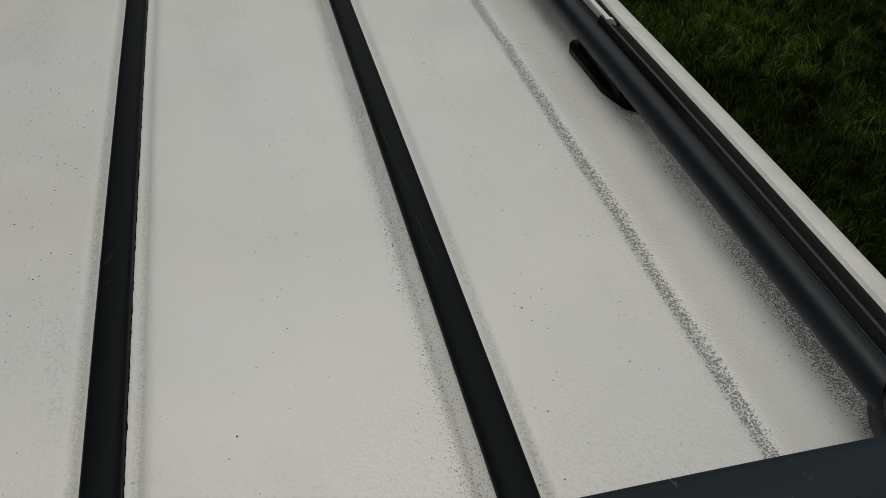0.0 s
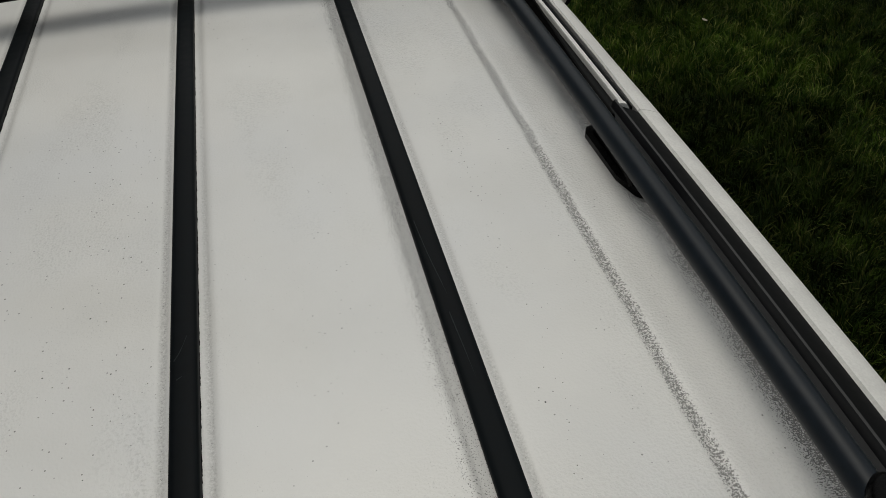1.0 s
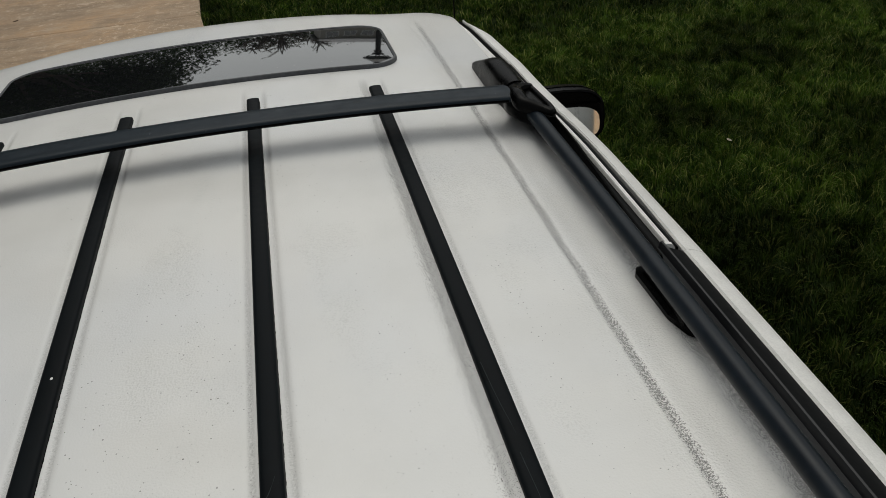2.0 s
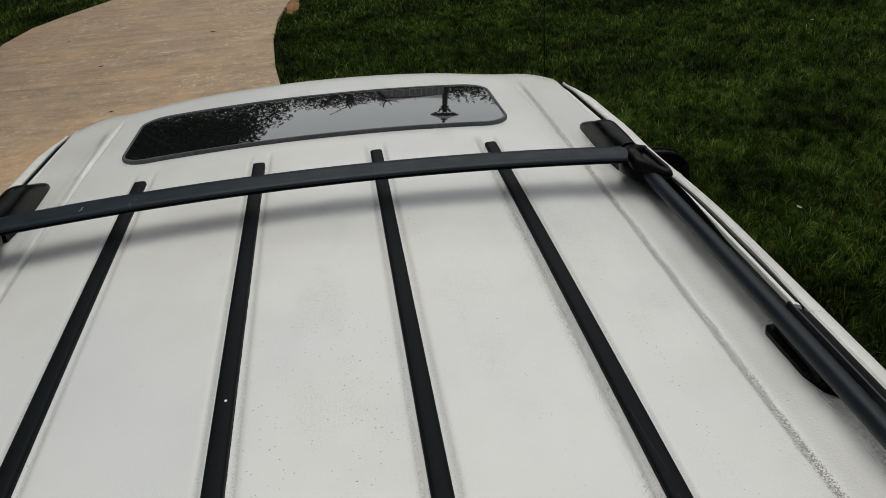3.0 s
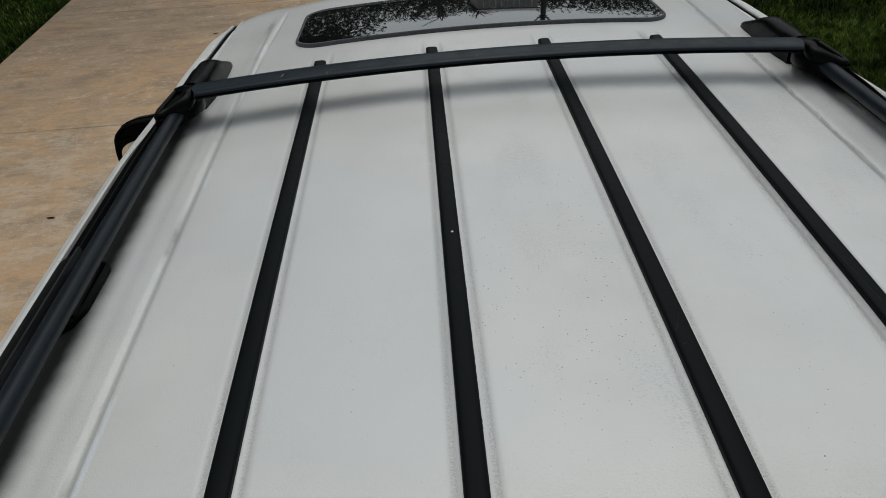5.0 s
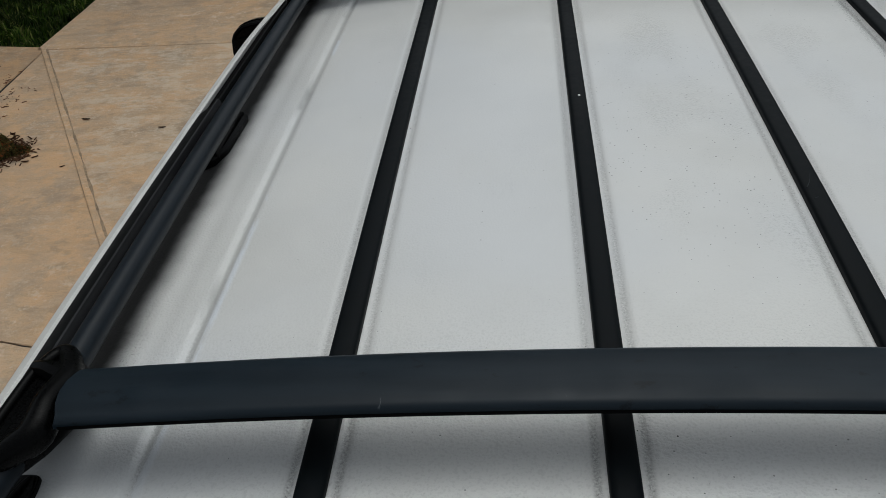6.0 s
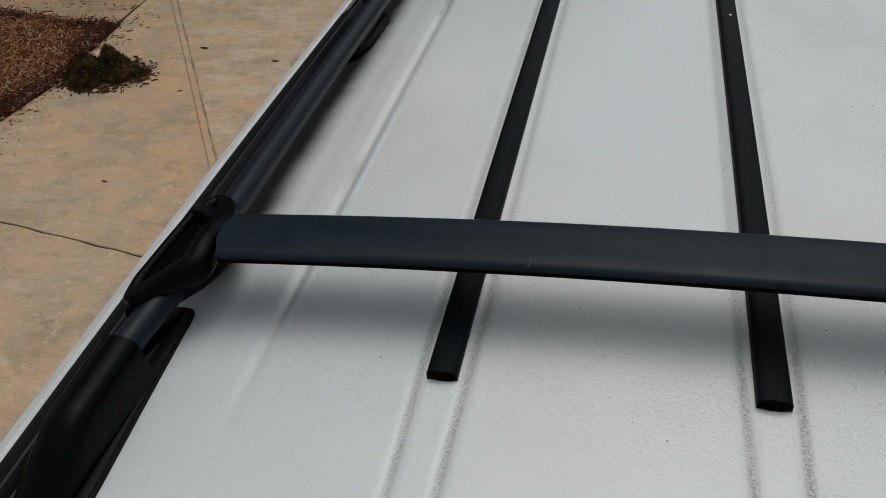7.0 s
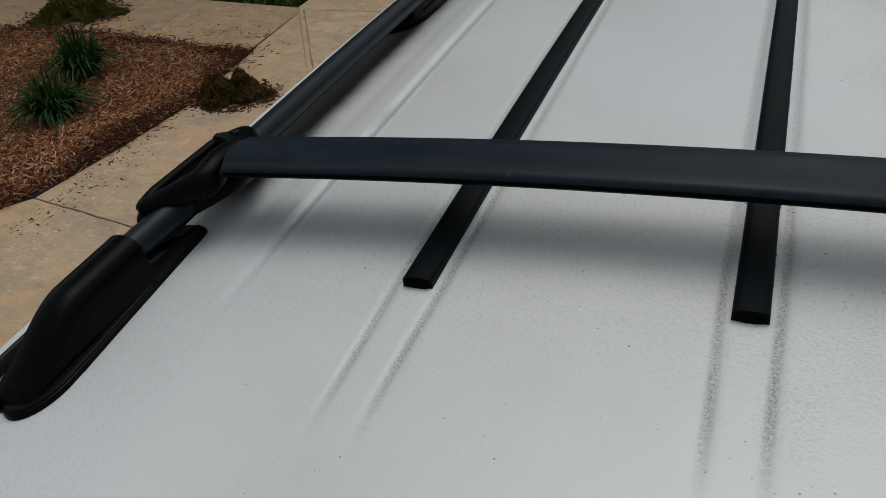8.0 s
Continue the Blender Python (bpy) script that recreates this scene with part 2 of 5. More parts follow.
def soil():
    m, t, b = material("lawn_soil", 0.95, spec=0.03)
    p = place(t)
    v = noise_node(t, p, 22, 5, 0.7)
    far = noise_node(t, p, 0.35, 4)
    c = blend(t, span(t, v, 0.35, 0.7), (0.008, 0.013, 0.004), (0.022, 0.032, 0.009))
    c = blend(t, math_node(t, "MULTIPLY", span(t, far, 0.45, 0.7), 0.5), c, (0.028, 0.044, 0.012))
    plug(t, b.inputs["Base Color"], c)
    relief(t, b, v, 0.8, 0.02)
    return m


def bar_finish():
    """Dark anodised aluminium with small scuffs."""
    m, t, b = material("anodised_bar", 0.38, 0.0, (0.022, 0.029, 0.036), 0.16)
    p = place(t)
    v = noise_node(t, place(t, (3, 26, 20)), 2.0, 4)
    scuff = noise_node(t, place(t, (60, 14, 14)), 1.0, 5, 0.75)
    c = blend(t, span(t, v, 0.3, 0.7), (0.0072, 0.0124, 0.0178), (0.0122, 0.0194, 0.0265))
    c = blend(t, math_node(t, "MULTIPLY", span(t, scuff, 0.67, 0.71), 0.40), c, (0.16, 0.17, 0.18))
    plug(t, b.inputs["Base Color"], c)
    smudge = noise_node(t, place(t, (34, 60, 34)), 1.0, 6, 0.72)
    c = blend(t, math_node(t, "MULTIPLY", span(t, smudge, 0.60, 0.66), 0.75), c, (0.004, 0.006, 0.008))
    plug(t, b.inputs["Base Color"], c)
    plug(t, b.inputs["Roughness"], span(t, noise_node(t, p, 30, 4), 0.3, 0.7, 0.33, 0.47))
    return m


M_ROOF = roof_coating()
M_PAINT = plain("white_paint", (0.72, 0.715, 0.70), 0.3, 0, 60, 0.05)
M_ROOF_PLAIN = plain("white_coat", (0.70, 0.695, 0.67), 0.5, 0, 400, 0.10, 0.0012, 0.25)
M_BAR = bar_finish()
M_RAIL = plain("rail_coat", (0.0060, 0.0100, 0.0148), 0.40, 0.0, 120, 0.25, 0, 0.22)
M_STRIP = plain("strip_rubber", (0.0032, 0.0048, 0.0060), 0.5, 0, 90, 0.3, 0, 0.07)
M_BLACK = plain("black_plastic", (0.0016, 0.0016, 0.0017), 0.3, 0, 350, 0.25, 0.0003, 0.07)
M_TRIM = plain("ditch_trim", (0.0042, 0.0046, 0.0050), 0.6, 0, 90, 0.25, 0, 0.08)
M_LIP = plain("moulding_edge", (0.014, 0.0148, 0.0165), 0.42, 0, 90, 0.2, 0, 0.35)
M_SCRATCH = plain("scratched_rubber", (0.016, 0.020, 0.021), 0.6, 0, 200, 0.4, 0, 0.1)
M_LIP_PALE = plain("bare_metal", (0.22, 0.23, 0.24), 0.5, 0, 300, 0.3)
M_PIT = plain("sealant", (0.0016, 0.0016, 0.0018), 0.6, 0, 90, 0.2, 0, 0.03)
M_GLASS = plain("tinted_glass", (0.010, 0.011, 0.012), 0.05, 0, 5, 0.1)
M_GLASS.node_tree.nodes["Principled BSDF"].inputs["Roughness"].default_value = 0.02
for link in list(M_GLASS.node_tree.links):
    if link.to_socket.name == "Roughness":
        M_GLASS.node_tree.links.remove(link)
M_GLASS.node_tree.nodes["Principled BSDF"].inputs["Specular IOR Level"].default_value = 0.95
M_GLASS.node_tree.nodes["Principled BSDF"].inputs["Coat Weight"].default_value = 1.0
M_GLASS.node_tree.nodes["Principled BSDF"].inputs["Coat IOR"].default_value = 1.6
M_SUNROOF, pane_tree, pane_bsdf = material("dusty_sunroof_glass", 0.02, 0, (0.010, 0.011, 0.012), 0.95)
pane_dots, pane_colour = dots_node(pane_tree, place(pane_tree), 95)
pane_pick = pane_tree.nodes.new("ShaderNodeSeparateColor")
pane_tree.links.new(pane_colour, pane_pick.inputs[0])
pane_dust = math_node(pane_tree, "LESS_THAN", pane_dots, math_node(pane_tree, "MULTIPLY", math_node(pane_tree, "SUBTRACT", pane_pick.outputs[0], 0.80, clamp=True), 0.75))
plug(pane_tree, pane_bsdf.inputs["Base Color"], blend(pane_tree, math_node(pane_tree, "MULTIPLY", pane_dust, 0.45), (0.010, 0.011, 0.012), (0.55, 0.54, 0.50)))
pane_bsdf.inputs["Coat Weight"].default_value = 1.0
pane_bsdf.inputs["Coat IOR"].default_value = 1.6
M_MIRROR = material("mirror_silver", 0.03, 1.0, (0.75, 0.76, 0.77))[0]
M_SEAL = plain("rubber_seal", (0.075, 0.078, 0.083), 0.55, 0, 150, 0.3, 0, 0.2)
M_TYRE = plain("tyre_rubber", (0.015, 0.015, 0.016), 0.8, 0, 200, 0.2)
M_ALLOY = plain("alloy", (0.5, 0.5, 0.51), 0.35, 0.9, 120, 0.1)
M_CONCRETE = concrete()
M_SCALED = concrete("scaled_concrete", (1.06, 1.05, 1.04), 0.6)
# darker, warmer copy of the concrete: the walk's shade is in the colour
M_WALK_SHADED = concrete("walk_concrete_shaded", (0.92, 0.87, 0.80))
M_SOIL = soil()
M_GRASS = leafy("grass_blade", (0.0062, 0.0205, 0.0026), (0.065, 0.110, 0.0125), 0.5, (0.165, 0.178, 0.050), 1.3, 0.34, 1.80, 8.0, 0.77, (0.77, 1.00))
M_LILY_LEAF, leaf_tree, leaf_bsdf = material("strap_leaf", 0.45, 0, (0.02, 0.07, 0.02), 0.2)
plug(leaf_tree, leaf_bsdf.inputs["Base Color"], blend(leaf_tree, random_of(leaf_tree), (0.009, 0.034, 0.007), (0.046, 0.100, 0.022)))
M_CHIP = leafy("mulch_chip", (0.105, 0.033, 0.013), (0.47, 0.195, 0.080), 0.8, (0.62, 0.42, 0.26), 2.2, 0.75, 1.25)
M_DAMP = leafy("damp_mulch", (0.030, 0.010, 0.005), (0.150, 0.046, 0.018), 0.7, (0.40, 0.26, 0.17), 3.0, 0.7, 1.3, rare=0.80)
M_CLIP = leafy("clippings", (0.012, 0.012, 0.005), (0.085, 0.068, 0.020), 0.8, (0.16, 0.050, 0.016), 14, 0.5, 1.6, rare=0.78)
M_GREEN_CLIP = leafy("green_clippings", (0.020, 0.022, 0.006), (0.135, 0.125, 0.030), 0.8, (0.17, 0.07, 0.02), 9, 0.5, 1.6, rare=0.82)
M_LITTER = leafy("dry_leaf", (0.045, 0.022, 0.012), (0.10, 0.05, 0.026), 0.8)
M_BED = plain("bed_soil", (0.050, 0.021, 0.010), 0.95, 0, 60, 0.4, 0.01)
M_EARTH = plain("bare_earth", (0.22, 0.125, 0.065), 0.95, 0, 30, 0.5, 0.01, 0.05)
M_JOINT = plain("joint_dirt", (0.020, 0.0145, 0.010), 0.95, 0, 60, 0.4)
M_SEAM = plain("dirty_seam", (0.31, 0.220, 0.14), 0.95, 0, 60, 0.5)
M_BARK = plain("bark", (0.07, 0.055, 0.045), 0.9, 0, 25, 0.4, 0.02)
M_LEAF = leafy("tree_leaf", (0.012, 0.025, 0.008), (0.03, 0.05, 0.015), 0.5)
M_SCRAP = plain("pale_leaf", (0.30, 0.27, 0.21), 0.7, 0, 60, 0.2)
M_LANTERN = plain("lantern_pane", (0.9, 0.9, 0.9), 0.05, 0, 20, 0.02)
M_LANTERN.node_tree.nodes["Principled BSDF"].inputs["Transmission Weight"].default_value = 1.0
M_LANTERN.node_tree.nodes["Principled BSDF"].inputs["IOR"].default_value = 1.02
M_IRON = plain("black_iron", (0.012, 0.012, 0.013), 0.45, 0.3, 80, 0.2)
M_WALL = plain("house_siding", (0.35, 0.33, 0.30), 0.8, 0, 20, 0.1)
M_SHINGLE = plain("roof_shingle", (0.20, 0.20, 0.21), 0.85, 0, 12, 0.2)


# ---------------------------------------------------------------- building helpers
def part(name, bm, mat, parent=None, label="", smooth=True):
    me = bpy.data.meshes.new(name)
    bmesh.ops.recalc_face_normals(bm, faces=bm.faces)
    bm.to_mesh(me)
    bm.free()
    if smooth:
        me.shade_smooth()
        me.set_sharp_from_angle(angle=radians(38))
    me.materials.append(mat)
    ob = new(name, me)
    ob.parent = parent
    return tagged(ob, label)


def raw(name, verts, faces, mat, parent=None, label="", smooth=False):
    me = bpy.data.meshes.new(name)
    me.from_pydata(verts, [], faces)
    if smooth:
        me.shade_smooth()
    me.materials.append(mat)
    ob = new(name, me)
    ob.parent = parent
    return tagged(ob, label)


def loft(rings, bm=None, cap=True, closed=False):
    """Skin a row of rings of equal point count."""
    bm = bm or bmesh.new()
    rows = [[bm.verts.new(p) for p in r] for r in rings]
    n = len(rows[0])
    pairs = list(zip(rows, rows[1:])) + ([(rows[-1], rows[0])] if closed else [])
    for a, b in pairs:
        for i in range(n):
            j = (i + 1) % n
            bm.faces.new((a[i], a[j], b[j], b[i]))
    if cap and not closed:
        bm.faces.new(rows[0])
        bm.faces.new(list(reversed(rows[-1])))
    return bm


def ring(c, u, v, a, b, n=16, power=2.0):
    """A superellipse round c, half sizes a along u and b along v."""
    c, u, v = Vector(c), Vector(u), Vector(v)
    out = []
    for i in range(n):
        w = 2 * math.pi * i / n
        cs, sn = math.cos(w), math.sin(w)
        out.append(c + u * a * math.copysign(abs(cs) ** (2 / power), cs) + v * b * math.copysign(abs(sn) ** (2 / power), sn))
    return out


def tube(points, radius, n=12, closed=False, flat=1.0, bm=None):
    pts = [Vector(p) for p in points]
    rings = []
    for i, p in enumerate(pts):
        a = pts[i - 1] if (i or closed) else p
        b = pts[(i + 1) % len(pts)] if (i < len(pts) - 1 or closed) else p
        d = (b - a).normalized()
        side = d.cross(Vector((0, 0, 1)))
        side = side.normalized() if side.length > 1e-4 else Vector((1, 0, 0))
        up = side.cross(d).normalized()
        r = radius[i] if isinstance(radius, (list, tuple)) else radius
        rings.append(ring(p, side, up, r, r * flat, n))
    return loft(rings, bm, True, closed)


def box(lo, hi, bevel=0.0, bm=None, segments=2):
    own = bmesh.new()
    m = Matrix.Translation([(a + b) / 2 for a, b in zip(lo, hi)]) @ Matrix.Diagonal([*(b - a for a, b in zip(lo, hi)), 1])
    bmesh.ops.create_cube(own, size=1, matrix=m)
    if bevel:
        bmesh.ops.bevel(own, geom=own.edges[:], offset=bevel, segments=segments, affect="EDGES", profile=0.5)
    if bm is None:
        return own
    tmp = bpy.data.meshes.new("tmp")
    own.to_mesh(tmp)
    own.free()
    bm.from_mesh(tmp)
    bpy.data.meshes.remove(tmp)
    return bm


def slab_mesh(outline, top, bottom, bevel=0.006):
    bm = bmesh.new()
    f = bm.faces.new([bm.verts.new((x, y, bottom)) for x, y in outline])
    up = bmesh.ops.extrude_face_region(bm, geom=[f])
    moved = [v for v in up["geom"] if isinstance(v, bmesh.types.BMVert)]
    for v in moved:
        v.co.z = top
    if bevel:
        edges = [e for e in bm.edges if all(abs(v.co.z - top) < 1e-6 for v in e.verts)]
        bmesh.ops.bevel(bm, geom=edges, offset=bevel, segments=1, affect="EDGES")
    return bm


def smooth_curve(points, k=3, closed=False):
    """Catmull-Rom points through a row of points."""
    n = len(points)
    out = []
    for i in range(n if closed else n - 1):
        p = [Vector(points[j % n] if closed else points[max(0, min(n - 1, j))]) for j in (i - 1, i, i + 1, i + 2)]
        for j in range(k):
            u = j / k
            out.append(0.5 * (2 * p[1] + (p[2] - p[0]) * u + (2 * p[0] - 5 * p[1] + 4 * p[2] - p[3]) * u * u + (3 * p[1] - p[0] - 3 * p[2] + p[3]) * u ** 3))
    return out if closed else out + [Vector(points[-1])]


def ease(t):
    t = max(0.0, min(1.0, t))
    return t * t * (3 - 2 * t)


# ---------------------------------------------------------------- the car
car = tagged(new("car"), "white sport utility vehicle with black roof rack, parked on a driveway", "car")

STRIPS = (-0.324, -0.108, 0.108, 0.324)
FRONT_END, REAR_END = 1.315, 0.006
ROOF_REAR, ROOF_HALF = -0.55, 0.573


def narrow(x, y):
    """The roof draws in towards the windscreen."""
    if y < 1.25:
        return x
    k = 0.036 * ((y - 1.25) / 0.5) ** 1.5
    return x * (1 - k * ease((abs(x) - 0.25) / 0.2) * (1 - 0.85 * ease((abs(x) - 0.48) / 0.09)))


def lateral(sg, x, y):
    """x on the given side; the left rail and edge stand a little closer in at the front."""
    return sg * x + (0.011 * ease((y - 0.95) / 0.4) if sg < 0 else 0.0)


def front_edge(x):
    return 1.935 - 0.20 * x * x - 1.4 * max(0.0, abs(x) - 0.45) ** 2 - (6.0 if x > 0 else 10.0) * max(0.0, abs(x) - 0.505) ** 2


def crown(x, y):
    z = 1.6265 - 0.108 * x * x
    z -= 0.0125 * (y - 0.5) ** 2 if y > 0.5 else 0.028 * (y - 0.5) ** 2
    lip = front_edge(x) - y
    if lip < 0.11:
        z -= (0.027 - 0.017 * ease((abs(x) - 0.40) / 0.15)) * (1 - max(lip, 0) / 0.11) ** 2.4
    return z


def pressed(x, y):
    """Pressed lines of the sheet: a shallow groove on both sides of each strip, a crease and a low shoulder near each rail."""
    dz = 0.0
    for s in STRIPS:
        d = abs(x - s)
        if d < 0.045:
            fade = ease((y + 0.155) / 0.09) * ease((1.39 - y) / 0.07)
            c = 0.0178 - 0.0025 * (1 - ease((y + 0.10) / 0.16))
            dz -= 0.0016 * fade * ease(1 - abs(d - c) / 0.0066)
    a = abs(x)
    fade = ease((y + 0.10) / 0.25) * ease((1.80 - y) / 0.16)
    c = 0.4755 if x > 0 else 0.4655
    deep = 0.0013 if x > 0 else 0.0030
    dz -= deep * fade * ease(1 - abs(a - c) / 0.0085)
    dz += 0.5 * deep * fade * ease((a - c) / 0.010) * ease((0.512 - a) / 0.020)
    dz -= 0.2 * deep * fade * ease(1 - abs(a - 0.4995) / 0.012)
    return dz


def roof_z(x, y):
    return crown(x, y) + pressed(x, y)


SUN_X, SUN_Y0, SUN_Y1, SUN_R = 0.391, 1.432, 1.737, 0.058


def rounded(x0, x1, y0, y1, r, n=8, along=0):
    out = []
    for turn, (cx, cy, a0) in enumerate(((x1 - r, y1 - r, 0), (x0 + r, y1 - r, 90), (x0 + r, y0 + r, 180), (x1 - r, y0 + r, 270))):
        for i in range(n + 1):
            a = radians(a0 + 90 * i / n)
            out.append((cx + r * math.cos(a), cy + r * math.sin(a)))
        if turn in (0, 2) and along:
            # points along the long side, so that it follows the roof's crown
            px, py = out[-1]
            qx = x0 + r if turn == 0 else x1 - r
            out += [(px + (qx - px) * j / along, py) for j in range(1, along)]
    return out


def inside_round(x, y, margin):
    """Whether a place lies inside the sunroof's rounded outline."""
    hx, hy, r = SUN_X - margin, (SUN_Y1 - SUN_Y0) / 2 - margin, SUN_R
    qx, qy = abs(x) - hx + r, abs(y - (SUN_Y0 + SUN_Y1) / 2) - hy + r
    return math.hypot(max(qx, 0), max(qy, 0)) + min(max(qx, qy), 0) < r


def roof_sheet():
    xs = set(np.round(np.linspace(-ROOF_HALF, ROOF_HALF, 61), 4))
    for c in (*STRIPS, 0.485, -0.480):
        w = 0.030 if abs(c) < 0.4 else 0.032
        xs |= set(np.round(np.arange(c - w, c + w + 1e-6, 0.0025), 4))
    for c in (-SUN_X, SUN_X):
        xs |= set(np.round(np.arange(c - 0.02, c + 0.02, 0.004), 4))
    xs = sorted(xs)
    keep = [xs[0]]
    for x in xs[1:]:
        if x - keep[-1] > 0.0012:
            keep.append(x)
    xs = keep
    vs = [*np.linspace(0, 0.78, 84, endpoint=False), *np.linspace(0.78, 1, 76)]
    bm = bmesh.new()
    grid = []
    for v in vs:
        row = []
        for x in xs:
            y = ROOF_REAR + (front_edge(x) - ROOF_REAR) * v
            row.append(bm.verts.new((narrow(x, y) + 0.011 * ease((y - 0.95) / 0.4) * ease((-x - 0.40) / 0.12), y, roof_z(x, y))))
        grid.append(row)
    for a, b in zip(grid, grid[1:]):
        for i in range(len(xs) - 1):
            q = (a[i], a[i + 1], b[i + 1], b[i])
            cx, cy = sum(p.co.x for p in q) / 4, sum(p.co.y for p in q) / 4
            if inside_round(cx, cy, 0.003):
                continue
            bm.faces.new(q)
    # turned-down edges at the sides and the front
    for col in (0, -1):
        low = [bm.verts.new(r[col].co + Vector((0.002 if col else -0.002, 0, -0.03))) for r in grid]
        for i in range(len(grid) - 1):
            bm.faces.new((grid[i][col], grid[i + 1][col], low[i + 1], low[i]))
    return bm


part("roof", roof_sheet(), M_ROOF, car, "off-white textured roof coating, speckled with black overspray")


def sheet_ring(outline, lift, lean):
    """An outline laid on the roof; the sunroof leans forward a little more than the sheet."""
    return [Vector((x, y, crown(x, y) + lift - (0.024 * (y - 1.585) if lean else 0))) for x, y in outline]


frame_rings = []
for grow_by, lift in ((0.0, -0.012), (0.0, 0.0022), (-0.0015, 0.0042), (-0.0045, 0.0046), (-0.0066, 0.0030), (-0.0066, -0.016)):
    frame_rings.append(sheet_ring(rounded(-SUN_X - grow_by, SUN_X + grow_by, SUN_Y0 - grow_by, SUN_Y1 + grow_by, SUN_R + grow_by, 8, 24), lift, lift > -0.01))
sunroof = part("sunroof", loft(frame_rings, closed=True), M_SEAL, car, "grey rubber sunroof seal")


def glass_panel():
    bm = bmesh.new()
    g = 0.0056
    out = rounded(-SUN_X + g, SUN_X - g, SUN_Y0 + g, SUN_Y1 - g, SUN_R - g, 10, 48)
    cy = (SUN_Y0 + SUN_Y1) / 2
    steps = [(1, -0.010), (1, 0.0028), (0.996, 0.0036)] + [(k, 0.0036) for k in np.linspace(0.992, 0.02, 26)]
    rings = [[Vector((x * k, cy + (y - cy) * k, crown(x * k, cy + (y - cy) * k) + lift - 0.024 * (y - cy) * k - 0.006 * (SUN_X ** 2 - (x * k) ** 2) - 0.07 * ((y - cy) * k) ** 2 + 0.0008)) for x, y in out] for k, lift in steps]
    return loft(rings)


part("sunroof_glass", glass_panel(), M_SUNROOF, sunroof, "dark tinted sunroof glass")


def strip_mesh(s):
    rings = []
    for y in np.linspace(REAR_END, FRONT_END, 60):
        z = crown(s, y) - 0.0008
        half, top = 0.0109, 0.0095
        rings.append([Vector((narrow(s + a * half, y), y, z + b * top)) for a, b in
                      ((-1, 0), (-1, 0.58), (-0.96, 0.76), (-0.84, 0.90), (-0.5, 0.98), (0, 1.0), (0.5, 0.98), (0.84, 0.90), (0.96, 0.76), (1, 0.58), (1, 0))])
    return loft(rings)


def sealant_mesh(s, side):
    """A thin ragged line of sealant squeezed out along a strip's foot."""
    rag = random.Random(int(1000 * s) + 11)
    rings, reach = [], 0.0
    for y in np.arange(REAR_END + 0.004, FRONT_END - 0.004, 0.0015):
        reach = 0.6 * reach + rag.choice((0, 0, 0, 0.0002, 0.0004)) * rag.random()
        x0, z = s + side * 0.0104, crown(s + side * 0.0109, y)
        rings.append([Vector((narrow(x0 + side * a, y), y, z + h)) for a, h in ((0, -0.001), (0, 0.0016), (0.0005 + reach, 0.0010), (0.0006 + 1.3 * reach, -0.001))])
    return loft(rings)


for s in STRIPS:
    strip = part("roof_strip", strip_mesh(s), M_STRIP, car, "black rubber roof strip")
    if abs(s) < 0.2 or s > 0.2:
        part("sealant", sealant_mesh(s, 1), M_PIT, strip, "ragged black sealant")
    # closed end faces; the dark hollow inside the strip is put in as black
    for sgn, y0 in ((-1, REAR_END), (1, FRONT_END)):
        bm = bmesh.new()
        z = crown(s, y0) + 0.0036
        loft([ring((s, y0 + sgn * d, z), (1, 0, 0), (0, 0, 1), 0.0096 * k, 0.0040 * k, 14, 2.6) for d, k in ((-0.006, 1.0), (0.0006, 1.0), (0.0012, 0.86))], bm)
        part("strip_end", bm, M_PIT, strip)
# pale scratches along two strips
for pts in (((0.3175, 0.520), (0.3200, 0.470), (0.3245, 0.420), (0.3290, 0.365)), ((0.3215, 0.395), (0.3235, 0.350), (0.3250, 0.318)), ((0.1010, 0.392), (0.1060, 0.402), (0.1110, 0.418)), ((0.1030, 0.372), (0.1075, 0.375))):
    line_pts = smooth_curve([(x, y, crown(x, y) + 0.0085) for x, y in pts], 4)
    part("scratch", tube(line_pts, 0.0005, 5, flat=0.5), M_SCRATCH, car, "pale scratch on a rubber strip")
# a drop of sealant on one strip
bm = bmesh.new()
bmesh.ops.create_icosphere(bm, subdivisions=2, radius=0.0017, matrix=Matrix.Translation((-0.106, 0.612, crown(-0.108, 0.612) + 0.009)) @ Matrix.Diagonal((1, 1.2, 0.4, 1)))
part("paint_drip", bm, M_PAINT, car, "small white paint drip")


# ditch, drip edge and side trims
def edge_z(y):
    return crown(0.588, min(y, 1.72)) - 0.004 - 0.002 * ease((y - 1.38) / 0.15)


def side_loft(profile, y0, y1, sg, steps=44):
    """A moulding along the roof's side: profile of (x, height over the roof's edge)."""
    rings = []
    for y in np.linspace(y0, y1, steps):
        z = edge_z(y)
        rings.append([Vector((lateral(sg, narrow(x, y), y), y, z + dz)) for x, dz in profile])
    return loft(rings)


def sinking_loft(profile, y0, y1, steps=44):
    """A moulding of the right side that draws in and sinks towards the front."""
    rings = []
    for y in np.linspace(y0, y1, steps):
        k = ease((y - 0.95) / 0.40)
        rings.append([Vector((narrow(x, y) - 0.0055 * k, y, edge_z(y) + dz - 0.008 * k)) for x, dz in profile])
    return loft(rings)


Y_NOTCH, Y_END = 0.688, 1.80


